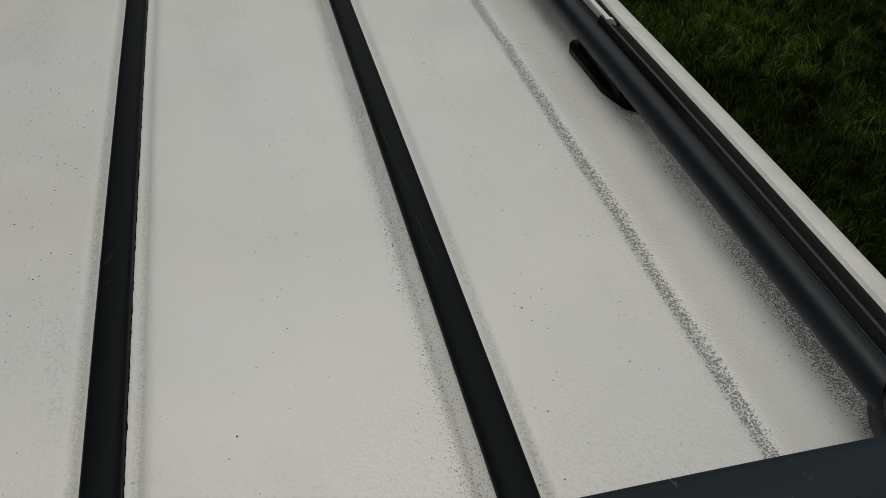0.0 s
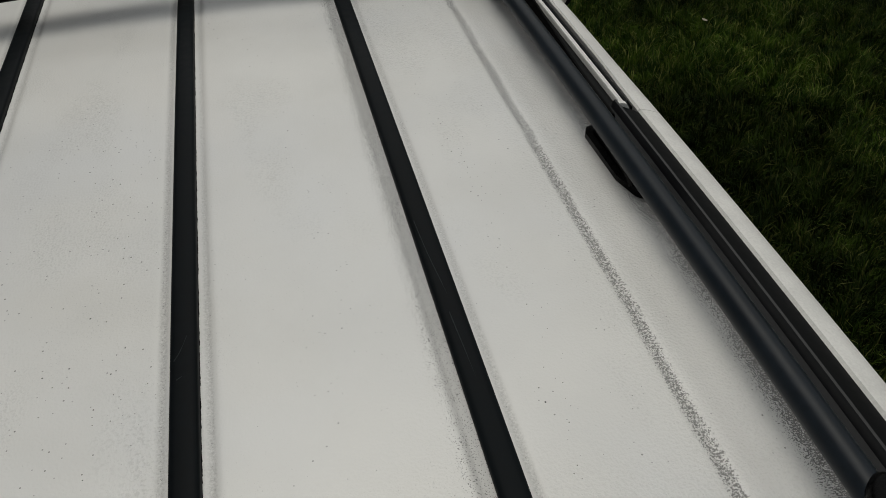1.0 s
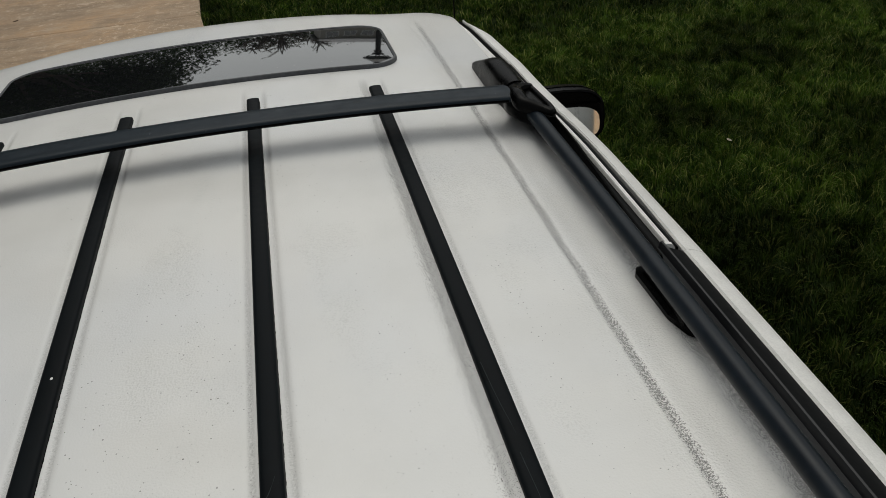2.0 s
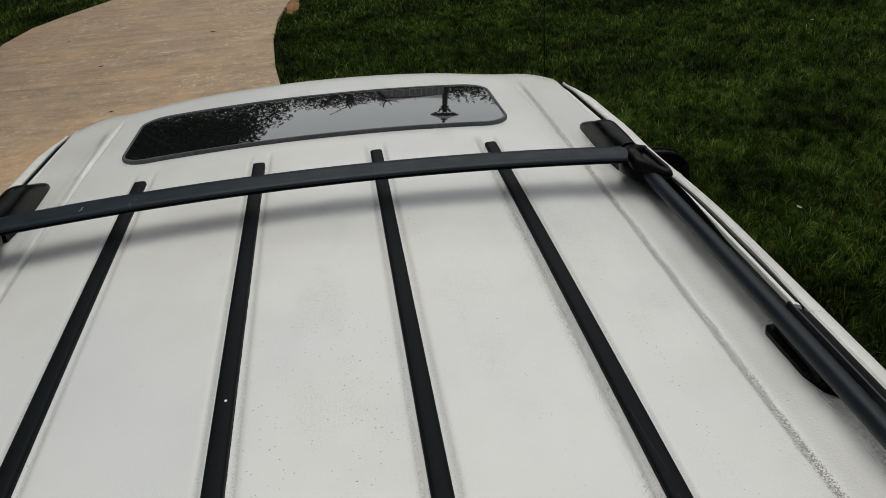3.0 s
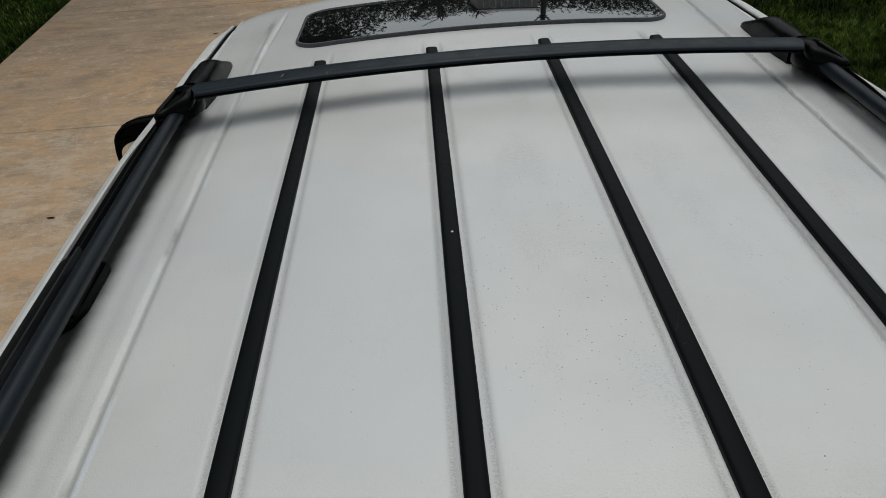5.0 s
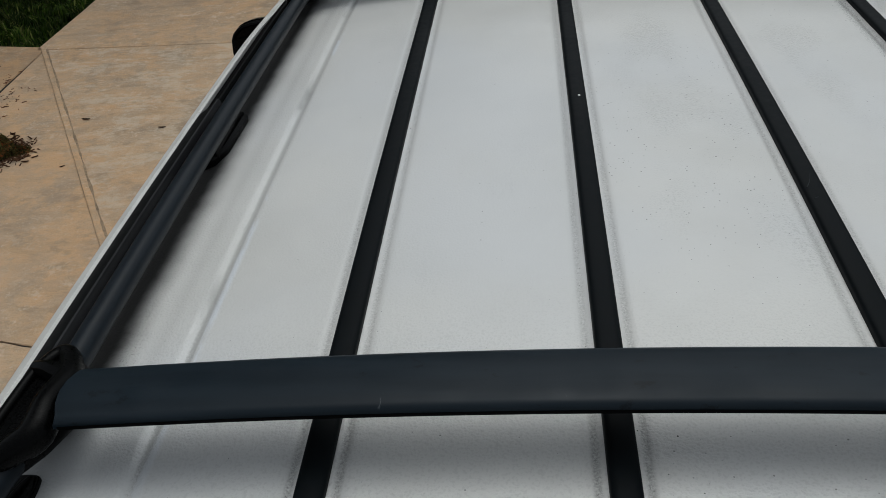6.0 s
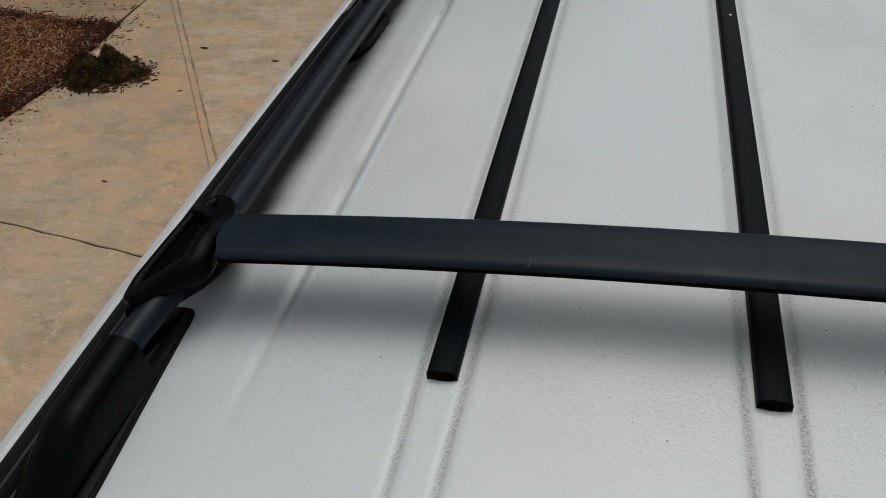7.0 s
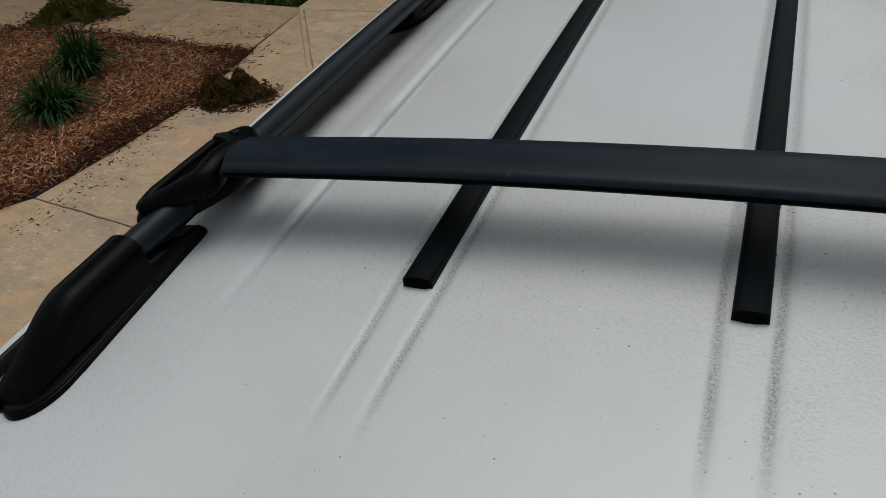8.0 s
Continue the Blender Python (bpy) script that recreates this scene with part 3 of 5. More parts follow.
def nose_loft(profile, y0, y1, sg, steps=26):
    """A moulding past the rail's end cap, bending in and down at the roof's front corner."""
    rings = []
    for y in np.linspace(y0, y1, steps):
        z = edge_z(y) - 0.007 * ease((y - 1.70) / 0.10)
        sec = []
        for x, dz in profile:
            if x < 0.575:
                sec.append(Vector((lateral(sg, narrow(x, y), y), y, crown(x, y) + dz)))
            else:
                bend = 0.015 * max(0.0, min(1.0, (y - 1.45) / 0.33)) + max(0.0, x - 0.61) / 0.022 * 0.018 * ease((y - 1.58) / 0.22)
                sec.append(Vector((lateral(sg, x - bend, y), y, z + dz)))
        rings.append(sec)
    return loft(rings)


# the left edge is bent down a little further than the right one
DRIP = {1: ((0.6185, -0.05), (0.6185, 0.002), (0.6215, 0.0042), (0.634, 0.0), (0.6465, -0.0060), (0.652, -0.0150), (0.656, -0.05)),
        -1: ((0.6185, -0.05), (0.6185, 0.002), (0.6215, 0.0038), (0.632, -0.0035), (0.6415, -0.0120), (0.6465, -0.0205), (0.652, -0.05))}


def drip_front(sg):
    """The white outer edge from the notch to the roof's front corner, sinking and drawing in past the rail."""
    rear = DRIP[sg]
    tall = ((0.613, -0.04), (0.613, 0.013), (0.6155, 0.0150), (0.630, 0.0085), (0.640, 0.001), (0.646, -0.012), (0.650, -0.05))
    low = ((0.6075, -0.05), (0.6075, -0.003), (0.610, 0.0), (0.622, -0.0015), (0.632, -0.006), (0.638, -0.014), (0.640, -0.05))
    rings = []
    for y in np.linspace(Y_NOTCH + 0.003, Y_END - 0.012, 56):
        k = ease((y - 0.95) / 0.40)
        j = ease((y - Y_NOTCH) / 0.14)
        z = edge_z(y) - 0.007 * ease((y - 1.70) / 0.10)
        sec = []
        for (xr, zr), (xa, za), (xb, zb) in zip(rear, tall, low):
            xa, za = (xr + (xa - xr) * j, zr + (za - zr) * j) if sg > 0 else (xr, zr)
            x = xa + (xb - xa) * k
            bend = 0.015 * max(0.0, min(1.0, (y - 1.45) / 0.33)) + max(0.0, x - 0.61) / 0.022 * 0.024 * ease((y - 1.63) / 0.18)
            sec.append(Vector((lateral(sg, x - bend, y), y, z + za + (zb - za) * k)))
        rings.append(sec)
    return loft(rings)


for sg in (-1, 1):
    part("ditch", side_loft(((0.571, -0.035), (0.571, -0.004), (0.5765, 0.0), (0.5800, 0.004), (0.5790, 0.012), (0.5796, -0.035)), ROOF_REAR, 1.42, sg), M_PIT, car, "black roof ditch")
    part("ditch_lip", side_loft(((0.5798, -0.02), (0.5798, 0.010), (0.5850, 0.0135), (0.5862, 0.0195), (0.5880, 0.0222), (0.5904, 0.0222), (0.5922, 0.0195), (0.5928, 0.014), (0.5928, -0.02)), ROOF_REAR, Y_NOTCH + 0.004, sg), M_LIP, car, "grey edge of the ditch moulding")
    part("ditch_trim", side_loft(((0.5932, -0.02), (0.5932, 0.015), (0.598, 0.0135), (0.612, 0.006), (0.620, 0.001), (0.620, -0.03)), ROOF_REAR, Y_NOTCH, sg), M_TRIM, car, "black ditch moulding ending at a notch")
    part("ditch_lip", side_loft(((0.5798, -0.02), (0.5798, 0.010), (0.584, 0.0125), (0.587, 0.0125), (0.5885, 0.010), (0.5885, -0.02)) if sg < 0 else ((0.5798, -0.02), (0.5798, 0.010), (0.584, 0.0125), (0.591, 0.0125), (0.5942, 0.010), (0.5942, -0.02)), Y_NOTCH + 0.005, 1.42, sg), M_TRIM, car, "black edge of the ditch moulding")
    if sg < 0:
        part("ditch_ridge", side_loft(((0.5890, -0.02), (0.5890, 0.0150), (0.5902, 0.0172), (0.5930, 0.0172), (0.5942, 0.0150), (0.5942, -0.02)), Y_NOTCH + 0.006, 1.42, sg), M_TRIM, car)
        part("ditch_seal", side_loft(((0.5946, -0.03), (0.5946, 0.006), (0.602, 0.0085), (0.6095, 0.006), (0.6095, -0.03)), Y_NOTCH + 0.006, 1.42, sg), M_PIT, car)
    else:
        part("ditch_ridge", sinking_loft(((0.5945, -0.02), (0.5945, 0.0150), (0.5958, 0.0168), (0.6005, 0.0168), (0.6020, 0.0150), (0.6020, -0.02)), Y_NOTCH + 0.006, 1.42), M_ROOF_PLAIN, car, "white coated ledge beside the ditch")
        part("ditch_seal", sinking_loft(((0.6023, -0.03), (0.6023, 0.007), (0.607, 0.0085), (0.6127, 0.007), (0.6127, -0.03)), Y_NOTCH + 0.006, 1.42), M_PIT, car)
        part("seal_lip", sinking_loft(((0.6062, 0.004), (0.6062, 0.0125), (0.6076, 0.0140), (0.6090, 0.0125), (0.6090, 0.004)), Y_NOTCH + 0.010, 1.41), M_LIP, car)
        rings = []
        for y in np.linspace(Y_NOTCH - 0.03, 1.19, 40):
            top = edge_z(y) + 0.026 + 0.017 * ease((y - Y_NOTCH - 0.02) / 0.30)
            rings.append([Vector((x, y, top + dz)) for x, dz in ((0.5700, -0.05), (0.5700, -0.005), (0.5715, 0.0), (0.5740, 0.0), (0.5755, -0.005), (0.5755, -0.05))])
        part("rail_skirt", loft(rings), M_PIT, car, "black skirt beside the roof rail")
        part("notch_lip", side_loft(((0.591, -0.01), (0.591, 0.0185), (0.595, 0.0195), (0.602, 0.0170), (0.605, 0.012), (0.605, -0.03)), Y_NOTCH - 0.001, Y_NOTCH + 0.005, sg, 4), M_ROOF_PLAIN, car)
    part("drip_edge", side_loft(DRIP[sg], ROOF_REAR, Y_NOTCH + 0.002, sg), M_ROOF_PLAIN, car, "white coated drip edge")
    part("drip_edge", drip_front(sg), M_ROOF_PLAIN, car, "white coated drip edge")
    part("roof_flange", nose_loft(((0.5725, -0.02), (0.5725, 0.0003), (0.585, 0.0006), (0.5925, -0.0010), (0.5965, -0.0045), (0.597, -0.03)), 1.36, Y_END - 0.004, sg), M_ROOF_PLAIN, car)
    part("ditch_seal", nose_loft(((0.5972, -0.03), (0.5972, -0.006), (0.602, -0.0035), (0.607, -0.006), (0.607, -0.03)), 1.36, Y_END - 0.006, sg), M_PIT, car)

# roof rails with end caps and a middle support
RAIL_X, RAIL_Z = 0.5450, 0.0335


def rail_point(y):
    return Vector((narrow(RAIL_X + 0.013 * ease((0.10 - y) / 0.12), y), y, crown(RAIL_X, y) + RAIL_Z - 0.004 * ease((0.06 - y) / 0.06)))


def end_cap(y_in, y_out, sg, height, middle, half, blunt):
    """A humped cover over the rail's end: tall where the tube enters, low and rounded at the tip."""
    rings = []
    for i in range(25):
        k = i / 24
        y = y_in + (y_out - y_in) * k
        drop = ease((k - 0.45) / 0.55)
        tip = math.sqrt(max(0.0, 1 - max(0, (k - 0.80) / 0.20) ** 2)) ** (1 - 0.5 * blunt)
        h = height * (1 - 0.66 * drop) * (0.22 + 0.78 * tip)
        w = half * (1 - (0.10 if blunt > 0.9 else 0.03) * k) * (0.30 + 0.35 * blunt + (0.70 - 0.35 * blunt) * tip)
        w *= 0.80 + 0.20 * ease(k / 0.22) if blunt > 0.9 else 1.0
        xc = narrow(middle, y)
        base = crown(0.55, y) - 0.002
        sec = []
        lean = 0.0 if blunt > 0.9 else 0.35
        for a, b in ((-1.03, -0.1), (-1.03, 0.04), (-1.01 + 0.03 * lean, 0.12), (-0.98 + 0.13 * lean, 0.42), (-0.92 + 0.22 * lean, 0.74), (-0.74 + 0.18 * lean, 0.92), (-0.38 + 0.06 * lean, 1.0), (0.1, 1.0), (0.46, 0.90), (0.76, 0.58), (0.90, 0.1), (0.94, -0.15), (0.94, -0.3)):
            sec.append(Vector((lateral(sg, xc + a * w, y), y, base + b * h)))
        rings.append(smooth_curve(sec, 3))
    return loft(rings)


for sg in (-1, 1):
    ys = np.linspace(-0.016, 1.20, 50)
    rail = part("roof_rail", tube([(lateral(sg, p.x, p.y), p.y, p.z) for p in map(rail_point, ys)], 0.0118, 20), M_RAIL, car, "dark grey tubular roof rail")
    part("end_cap", end_cap(-0.012, -0.152, sg, 0.0475, 0.5598, 0.0230, 0.80), M_BLACK, rail, "black plastic rail end cap")
    part("end_cap", end_cap(1.175, 1.418, sg, 0.0545, 0.548, 0.0275, 1.0), M_BLACK, rail, "black plastic rail end cap")
    # base plate of the rear end cap, reaching forward under the rail
    plate = smooth_curve([Vector((x, y, 0)) for x, y in ((0.5405, 0.056), (0.5390, 0.030), (0.5340, -0.050), (0.5300, -0.115), (0.5320, -0.138), (0.5400, -0.152), (0.5515, -0.157), (0.5640, -0.152), (0.5720, -0.139), (0.5755, -0.115), (0.5780, -0.02), (0.5780, 0.05), (0.570, 0.064), (0.5460, 0.0645))], 4, True)
    rings = []
    for grow_by, lift in ((1.0, -0.006), (1.0, 0.0022), (0.985, 0.0040), (0.955, 0.0044), (0.945, 0.0060), (0.90, 0.0066), (0.05, 0.0066)):
        rings.append([Vector((sg * (0.554 + (v.x - 0.554) * grow_by), -0.045 + (v.y + 0.045) * (1 - (1 - grow_by) * 0.4), crown(v.x, v.y) + lift)) for v in plate])
    part("cap_base", loft(rings), M_BLACK, rail)
    skirt = []
    for y, x0, x1, h in ((-0.040, 0.5400, 0.560, 0.022), (-0.010, 0.5385, 0.558, 0.021), (0.010, 0.5385, 0.556, 0.019), (0.030, 0.5395, 0.554, 0.016), (0.050, 0.5410, 0.552, 0.012), (0.059, 0.5440, 0.550, 0.009)):
        skirt.append(ring((sg * (x0 + x1) / 2, y, crown(0.545, y) + h / 2 - 0.001), (1, 0, 0), (0, 0, 1), (x1 - x0) / 2, h / 2 + 0.001, 14, 3.5))
    part("cap_skirt", loft(skirt), M_BLACK, rail)
    z1 = crown(0.55, 0.585)
    bm = slab_mesh([(sg * x, y) for x, y in ((0.540, 0.655), (0.5355, 0.645), (0.537, 0.56), (0.546, 0.530), (0.565, 0.515), (0.573, 0.515), (0.573, 0.655))][::-sg], z1 + 0.012, z1 - 0.006, 0.004)
    part("support_pad", bm, M_BLACK, rail, "black rail support pad")
    part("support_post", box((min(sg * 0.5425, sg * 0.556), 0.535, z1), (max(sg * 0.5425, sg * 0.556), 0.645, z1 + 0.026), 0.006), M_BLACK, rail)


# crossbars
def crossbar_mesh(y0, y1):
    rings = []
    yc, half = (y0 + y1) / 2, (y1 - y0) / 2
    for x in (-0.5080, -0.5079, *np.linspace(-0.500, 0.500, 41), 0.5079, 0.5080):
        z = BAR_Z - BAR_SAG * (x / 0.522) ** 2
        sec = []
        for a, b in ((-1, -0.2), (-0.985, 0.30), (-0.93, 0.66), (-0.78, 0.88), (-0.4, 0.98), (0, 1.0), (0.4, 0.97), (0.8, 0.76), (0.97, 0.3), (1, -0.25), (0.85, -0.7), (0.4, -1), (-0.4, -1), (-0.85, -0.75)):
            bulge = math.copysign(0.009 * (1 - (a - 0.12) ** 2), x) if abs(x) > 0.505 else 0.0
            sec.append(Vector((x + bulge, yc + a * half, z + b * 0.0068 - 0.0068)))
        rings.append(sec)
    return loft(rings)


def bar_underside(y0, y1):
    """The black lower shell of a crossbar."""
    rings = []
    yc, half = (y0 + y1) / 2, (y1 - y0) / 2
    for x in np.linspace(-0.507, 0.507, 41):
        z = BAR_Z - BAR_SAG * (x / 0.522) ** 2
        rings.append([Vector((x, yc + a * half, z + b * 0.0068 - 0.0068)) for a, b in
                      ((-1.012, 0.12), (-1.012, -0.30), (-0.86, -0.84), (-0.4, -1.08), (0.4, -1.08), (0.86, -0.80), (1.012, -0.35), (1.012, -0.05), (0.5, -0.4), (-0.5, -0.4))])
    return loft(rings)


BAR_Z, BAR_SAG = 1.680, 0.024


def foot_base(sg, y0):
    """The clamp that grips the rail: long along the rail, wide where the bar enters. y0 is the bar's middle."""
    rings = []
    low = 0.008 if y0 > 1 else 0.0
    for d, xin, xout, top, bot in ((-0.069, 0.561, 0.571, 0.040, 0.022), (-0.062, 0.554, 0.5735, 0.045, 0.018), (-0.043, 0.543, 0.5735, 0.047, 0.020), (-0.026, 0.524, 0.5735, 0.048, 0.026), (0.0, 0.514, 0.5735, 0.048, 0.026),
                                   (0.026, 0.515, 0.5725, 0.048, 0.022), (0.046, 0.526, 0.571, 0.047, 0.014), (0.062, 0.533, 0.569, 0.044, 0.010), (0.074, 0.540, 0.565, 0.039, 0.010), (0.081, 0.547, 0.558, 0.033, 0.018)):
        y = y0 + d
        base = crown(0.55, y)
        bot, xin = bot - low, xin - 0.35 * low
        c = Vector((lateral(sg, narrow((xin + xout) / 2, y), y), y, base + (top + bot) / 2))
        rings.append(ring(c, (1, 0, 0), (0, 0, 1), (xout - xin) / 2, (top - bot) / 2, 18, 3.2))
    return loft(rings)


def foot_rim(sg, y0):
    """The raised rim round the clamp's hollow."""
    path, sizes = [], []
    for d, x, r in smooth_curve(((-0.061, 0.5655, 0.0075), (-0.050, 0.5560, 0.0090), (-0.038, 0.5410, 0.0115), (-0.025, 0.5280, 0.0132), (0.002, 0.5290, 0.0120), (0.024, 0.5290, 0.0118), (0.044, 0.5350, 0.0105), (0.061, 0.5440, 0.0088), (0.0675, 0.5520, 0.0078), (0.061, 0.5590, 0.0062),
                                 (0.038, 0.5645, 0.0050), (0.0, 0.5675, 0.0046), (-0.030, 0.5690, 0.0046), (-0.050, 0.5690, 0.0056)), 4, True):
        y = y0 + d
        path.append((lateral(sg, narrow(x, y), y), y, crown(0.55, y) + 0.0465 + 0.009 * ease(1 - abs(d + 0.003) / 0.050) * ease((0.556 - x) / 0.02) - 0.16 * max(0, abs(d) - 0.040)))
        sizes.append(r)
    return tube(path, sizes, 14, True, 1.0)


def foot_bridge(sg, y0):
    """The short web across the hollow near the clamp's front."""
    pts = [(lateral(sg, narrow(x, y0 + d), y0 + d), y0 + d, crown(0.55, y0 + d) + z) for x, d, z in ((0.536, 0.034, 0.049), (0.550, 0.040, 0.051), (0.565, 0.046, 0.047))]
    return tube(pts, [0.009, 0.008, 0.006], 8)


for y0, y1 in ((0.0595, 0.1185), (1.0775, 1.1365)):
    bar = part("crossbar", crossbar_mesh(y0, y1), M_BAR, car, "dark blue-grey aluminium crossbar, arched and scuffed")
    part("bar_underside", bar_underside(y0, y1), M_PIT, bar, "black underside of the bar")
    for sg in (-1, 1):
        part("clamp_foot", foot_base(sg, (y0 + y1) / 2), M_BLACK, bar, "black plastic clamp foot")
        part("rim", foot_rim(sg, (y0 + y1) / 2), M_BLACK, bar)
        part("web", foot_bridge(sg, (y0 + y1) / 2), M_BLACK, bar)

scratch = [(-0.3615 + dx, 1.094 + dy, 1.6690 + 0.0003 * k) for k, (dx, dy) in enumerate(((0.0016, 0.009), (-0.0008, 0.006), (0.0012, 0.001), (-0.0006, -0.004), (-0.0018, -0.007)))]
part("scuff", tube(smooth_curve(scratch, 3), 0.0007, 6), M_LIP_PALE, bar, "pale scratch in the bar's finish")

# body below the roof


def body_shell():
    rings = []
    for y, half, top, low in ((-0.80, 0.70, 0.80, 0.42), (-0.77, 0.79, 0.98, 0.36), (-0.68, 0.845, 1.07, 0.32), (0.0, 0.865, 1.09, 0.30), (1.2, 0.868, 1.08, 0.30), (2.35, 0.862, 1.05, 0.30),
                              (2.62, 0.855, 0.985, 0.30), (3.1, 0.84, 0.945, 0.30), (3.5, 0.80, 0.89, 0.32), (3.68, 0.74, 0.83, 0.34), (3.74, 0.64, 0.74, 0.38)):
        rings.append(ring((0, y, (top + low) / 2), (1, 0, 0), (0, 0, 1), half, (top - low) / 2, 28, 5.5))
    return loft(rings)


part("body", body_shell(), M_PAINT, car, "white car body")


def cabin_ring(z, half, y0, y1, nose, n=9):
    """A level ring of the cabin, drawn in towards the front like the roof."""
    pts = []
    y_side = y1 - nose
    hf = narrow(half, y_side) if z > 1.4 else half * 0.93
    for i in range(n):
        x = hf * (1 - 2 * i / (n - 1))
        pts.append(Vector((x, y1 - nose * abs(x / hf) ** 3, z)))
    for k in (0.85, 0.7, 0.5, 0.25):
        y = y0 + (y_side - y0) * k
        pts.append(Vector((-(narrow(half, y) if z > 1.4 else half * (1 - 0.07 * ease((k - 0.6) / 0.4))), y, z)))
    for i in range(n):
        x = half * (-1 + 2 * i / (n - 1))
        pts.append(Vector((x, y0 + 0.03 * (x / half) ** 2, z)))
    for k in (0.25, 0.5, 0.7, 0.85):
        y = y0 + (y_side - y0) * k
        pts.append(Vector(((narrow(half, y) if z > 1.4 else half * (1 - 0.07 * ease((k - 0.6) / 0.4))), y, z)))
    return pts


part("cabin", loft([cabin_ring(1.02, 0.815, -0.66, 2.52, 0.14), cabin_ring(1.32, 0.745, -0.60, 2.20, 0.16), cabin_ring(1.535, 0.632, -0.545, 1.84, 0.16), cabin_ring(1.552, 0.60, -0.53, 1.80, 0.16)]), M_PAINT, car)


def pane(corners, out, parent, thick=0.012):
    bm = bmesh.new()
    o = Vector(out).normalized()
    loft([[Vector(c) - o * thick for c in corners], [Vector(c) + o * 0.006 for c in corners]], bm)
    return part("window_glass", bm, M_GLASS, parent, "dark tinted window", False)


def on_side(y, k):
    """A place on the cabin's side: k 0 at the belt, 1 under the roof."""
    return (0.806 - 0.165 * k, y, 1.08 + 0.44 * k)


for sg in (-1, 1):
    for y0, y1, rake in ((1.22, 2.10, 0.42), (0.30, 1.15, 0.0), (-0.50, 0.22, 0.0)):
        q = [on_side(y0, 0.04), on_side(y1, 0.04), on_side(y1 - rake, 0.92), on_side(y0, 0.92)]
        pane([(sg * a, b, c) for a, b, c in q][::sg], (sg, 0, 0.35), car)
pane([(-0.66, 2.395, 1.06), (0.66, 2.395, 1.06), (0.54, 1.905, 1.50), (-0.54, 1.905, 1.50)], (0, 0.7, 0.7), car, 0.10)
pane([(-0.62, -0.655, 1.10), (0.62, -0.655, 1.10), (0.54, -0.575, 1.46), (-0.54, -0.575, 1.46)][::-1], (0, -1, 0.2), car, 0.05)


def lathe(profile, x, y, z, sg, n=32):
    return loft([[Vector((x + sg * d, y + r * math.cos(2 * math.pi * i / n), z + r * math.sin(2 * math.pi * i / n))) for i in range(n)] for d, r in profile])


for sg in (-1, 1):
    for y in (0.02, 2.72):
        tyre = part("wheel", lathe(((-0.20, 0.24), (-0.20, 0.33), (-0.17, 0.36), (0.02, 0.36), (0.05, 0.33), (0.05, 0.22), (0.02, 0.215)), sg * 0.80, y, 0.36, sg), M_TYRE, car, "black tyre")
        part("rim", lathe(((0.0, 0.215), (0.035, 0.21), (0.03, 0.17), (0.05, 0.07), (0.055, 0.04)), sg * 0.80, y, 0.36, sg), M_ALLOY, tyre, "alloy rim")

# door mirrors
for sg in (-1, 1):
    def mirror_ring(d, a, b, lift=0.0, yaw=0.19):
        return ring((sg * 0.955, 2.10 + d, 1.117 + lift), (1, -sg * yaw, 0), (0, 0.12, 1), a, b * 0.95, 24, 3.2)

    housing = part("door_mirror", loft([mirror_ring(d, a, b) for d, a, b in ((0.060, 0.108, 0.080), (0.02, 0.116, 0.087), (0.0, 0.117, 0.088), (-0.004, 0.112, 0.083), (0.004, 0.105, 0.077))]), M_BLACK, car, "black door mirror housing")
    part("mirror_shell", loft([mirror_ring(d, a, b) for d, a, b in ((0.110, 0.05, 0.035), (0.100, 0.085, 0.062), (0.062, 0.1095, 0.0815), (0.03, 0.1168, 0.0878))]), M_BLACK, housing, "glossy black mirror shell")
    part("mirror_glass", loft([mirror_ring(d, 0.102, 0.054, -0.022, 0.22) for d in (0.008, 0.0005)]), M_MIRROR, housing, "silvered mirror glass")
    part("mirror_divider", loft([mirror_ring(d, 0.101, 0.0045, 0.036) for d in (0.008, -0.003)]), M_BLACK, housing)
    part("mirror_arm", box((min(sg * 0.80, sg * 0.88), 2.12, 1.075), (max(sg * 0.80, sg * 0.88), 2.20, 1.125), 0.015), M_BLACK, housing)

# whip antenna on the wing
part("antenna", tube([(0.700, 2.42, 0.98), (0.700, 2.42, 1.01), (0.702, 2.418, 1.02), (0.705, 2.41, 1.95)], [0.012, 0.010, 0.0022, 0.0016], 8), M_BLACK, car, "thin black whip antenna")


# ---------------------------------------------------------------- ground
def ground_sheet():
    bm = bmesh.new()
    r = (0.0, 4, 9, 16, 30, 60, 120, 300, 900, 2500)
    rows = []
    for k in r[1:]:
        rows.append([bm.verts.new((k * math.cos(a), 4 + k * math.sin(a), -0.045)) for a in np.linspace(0, 2 * math.pi, 48, endpoint=False)])
    c = bm.verts.new((0, 4, -0.045))
    for i in range(48):
        bm.faces.new((c, rows[0][i], rows[0][(i + 1) % 48]))
        for a, b in zip(rows, rows[1:]):
            bm.faces.new((a[i], a[(i + 1) % 48], b[(i + 1) % 48], b[i]))
    return bm


tagged(part("ground", ground_sheet(), M_SOIL), "dark lawn soil under grass", "ground", kind="structure")

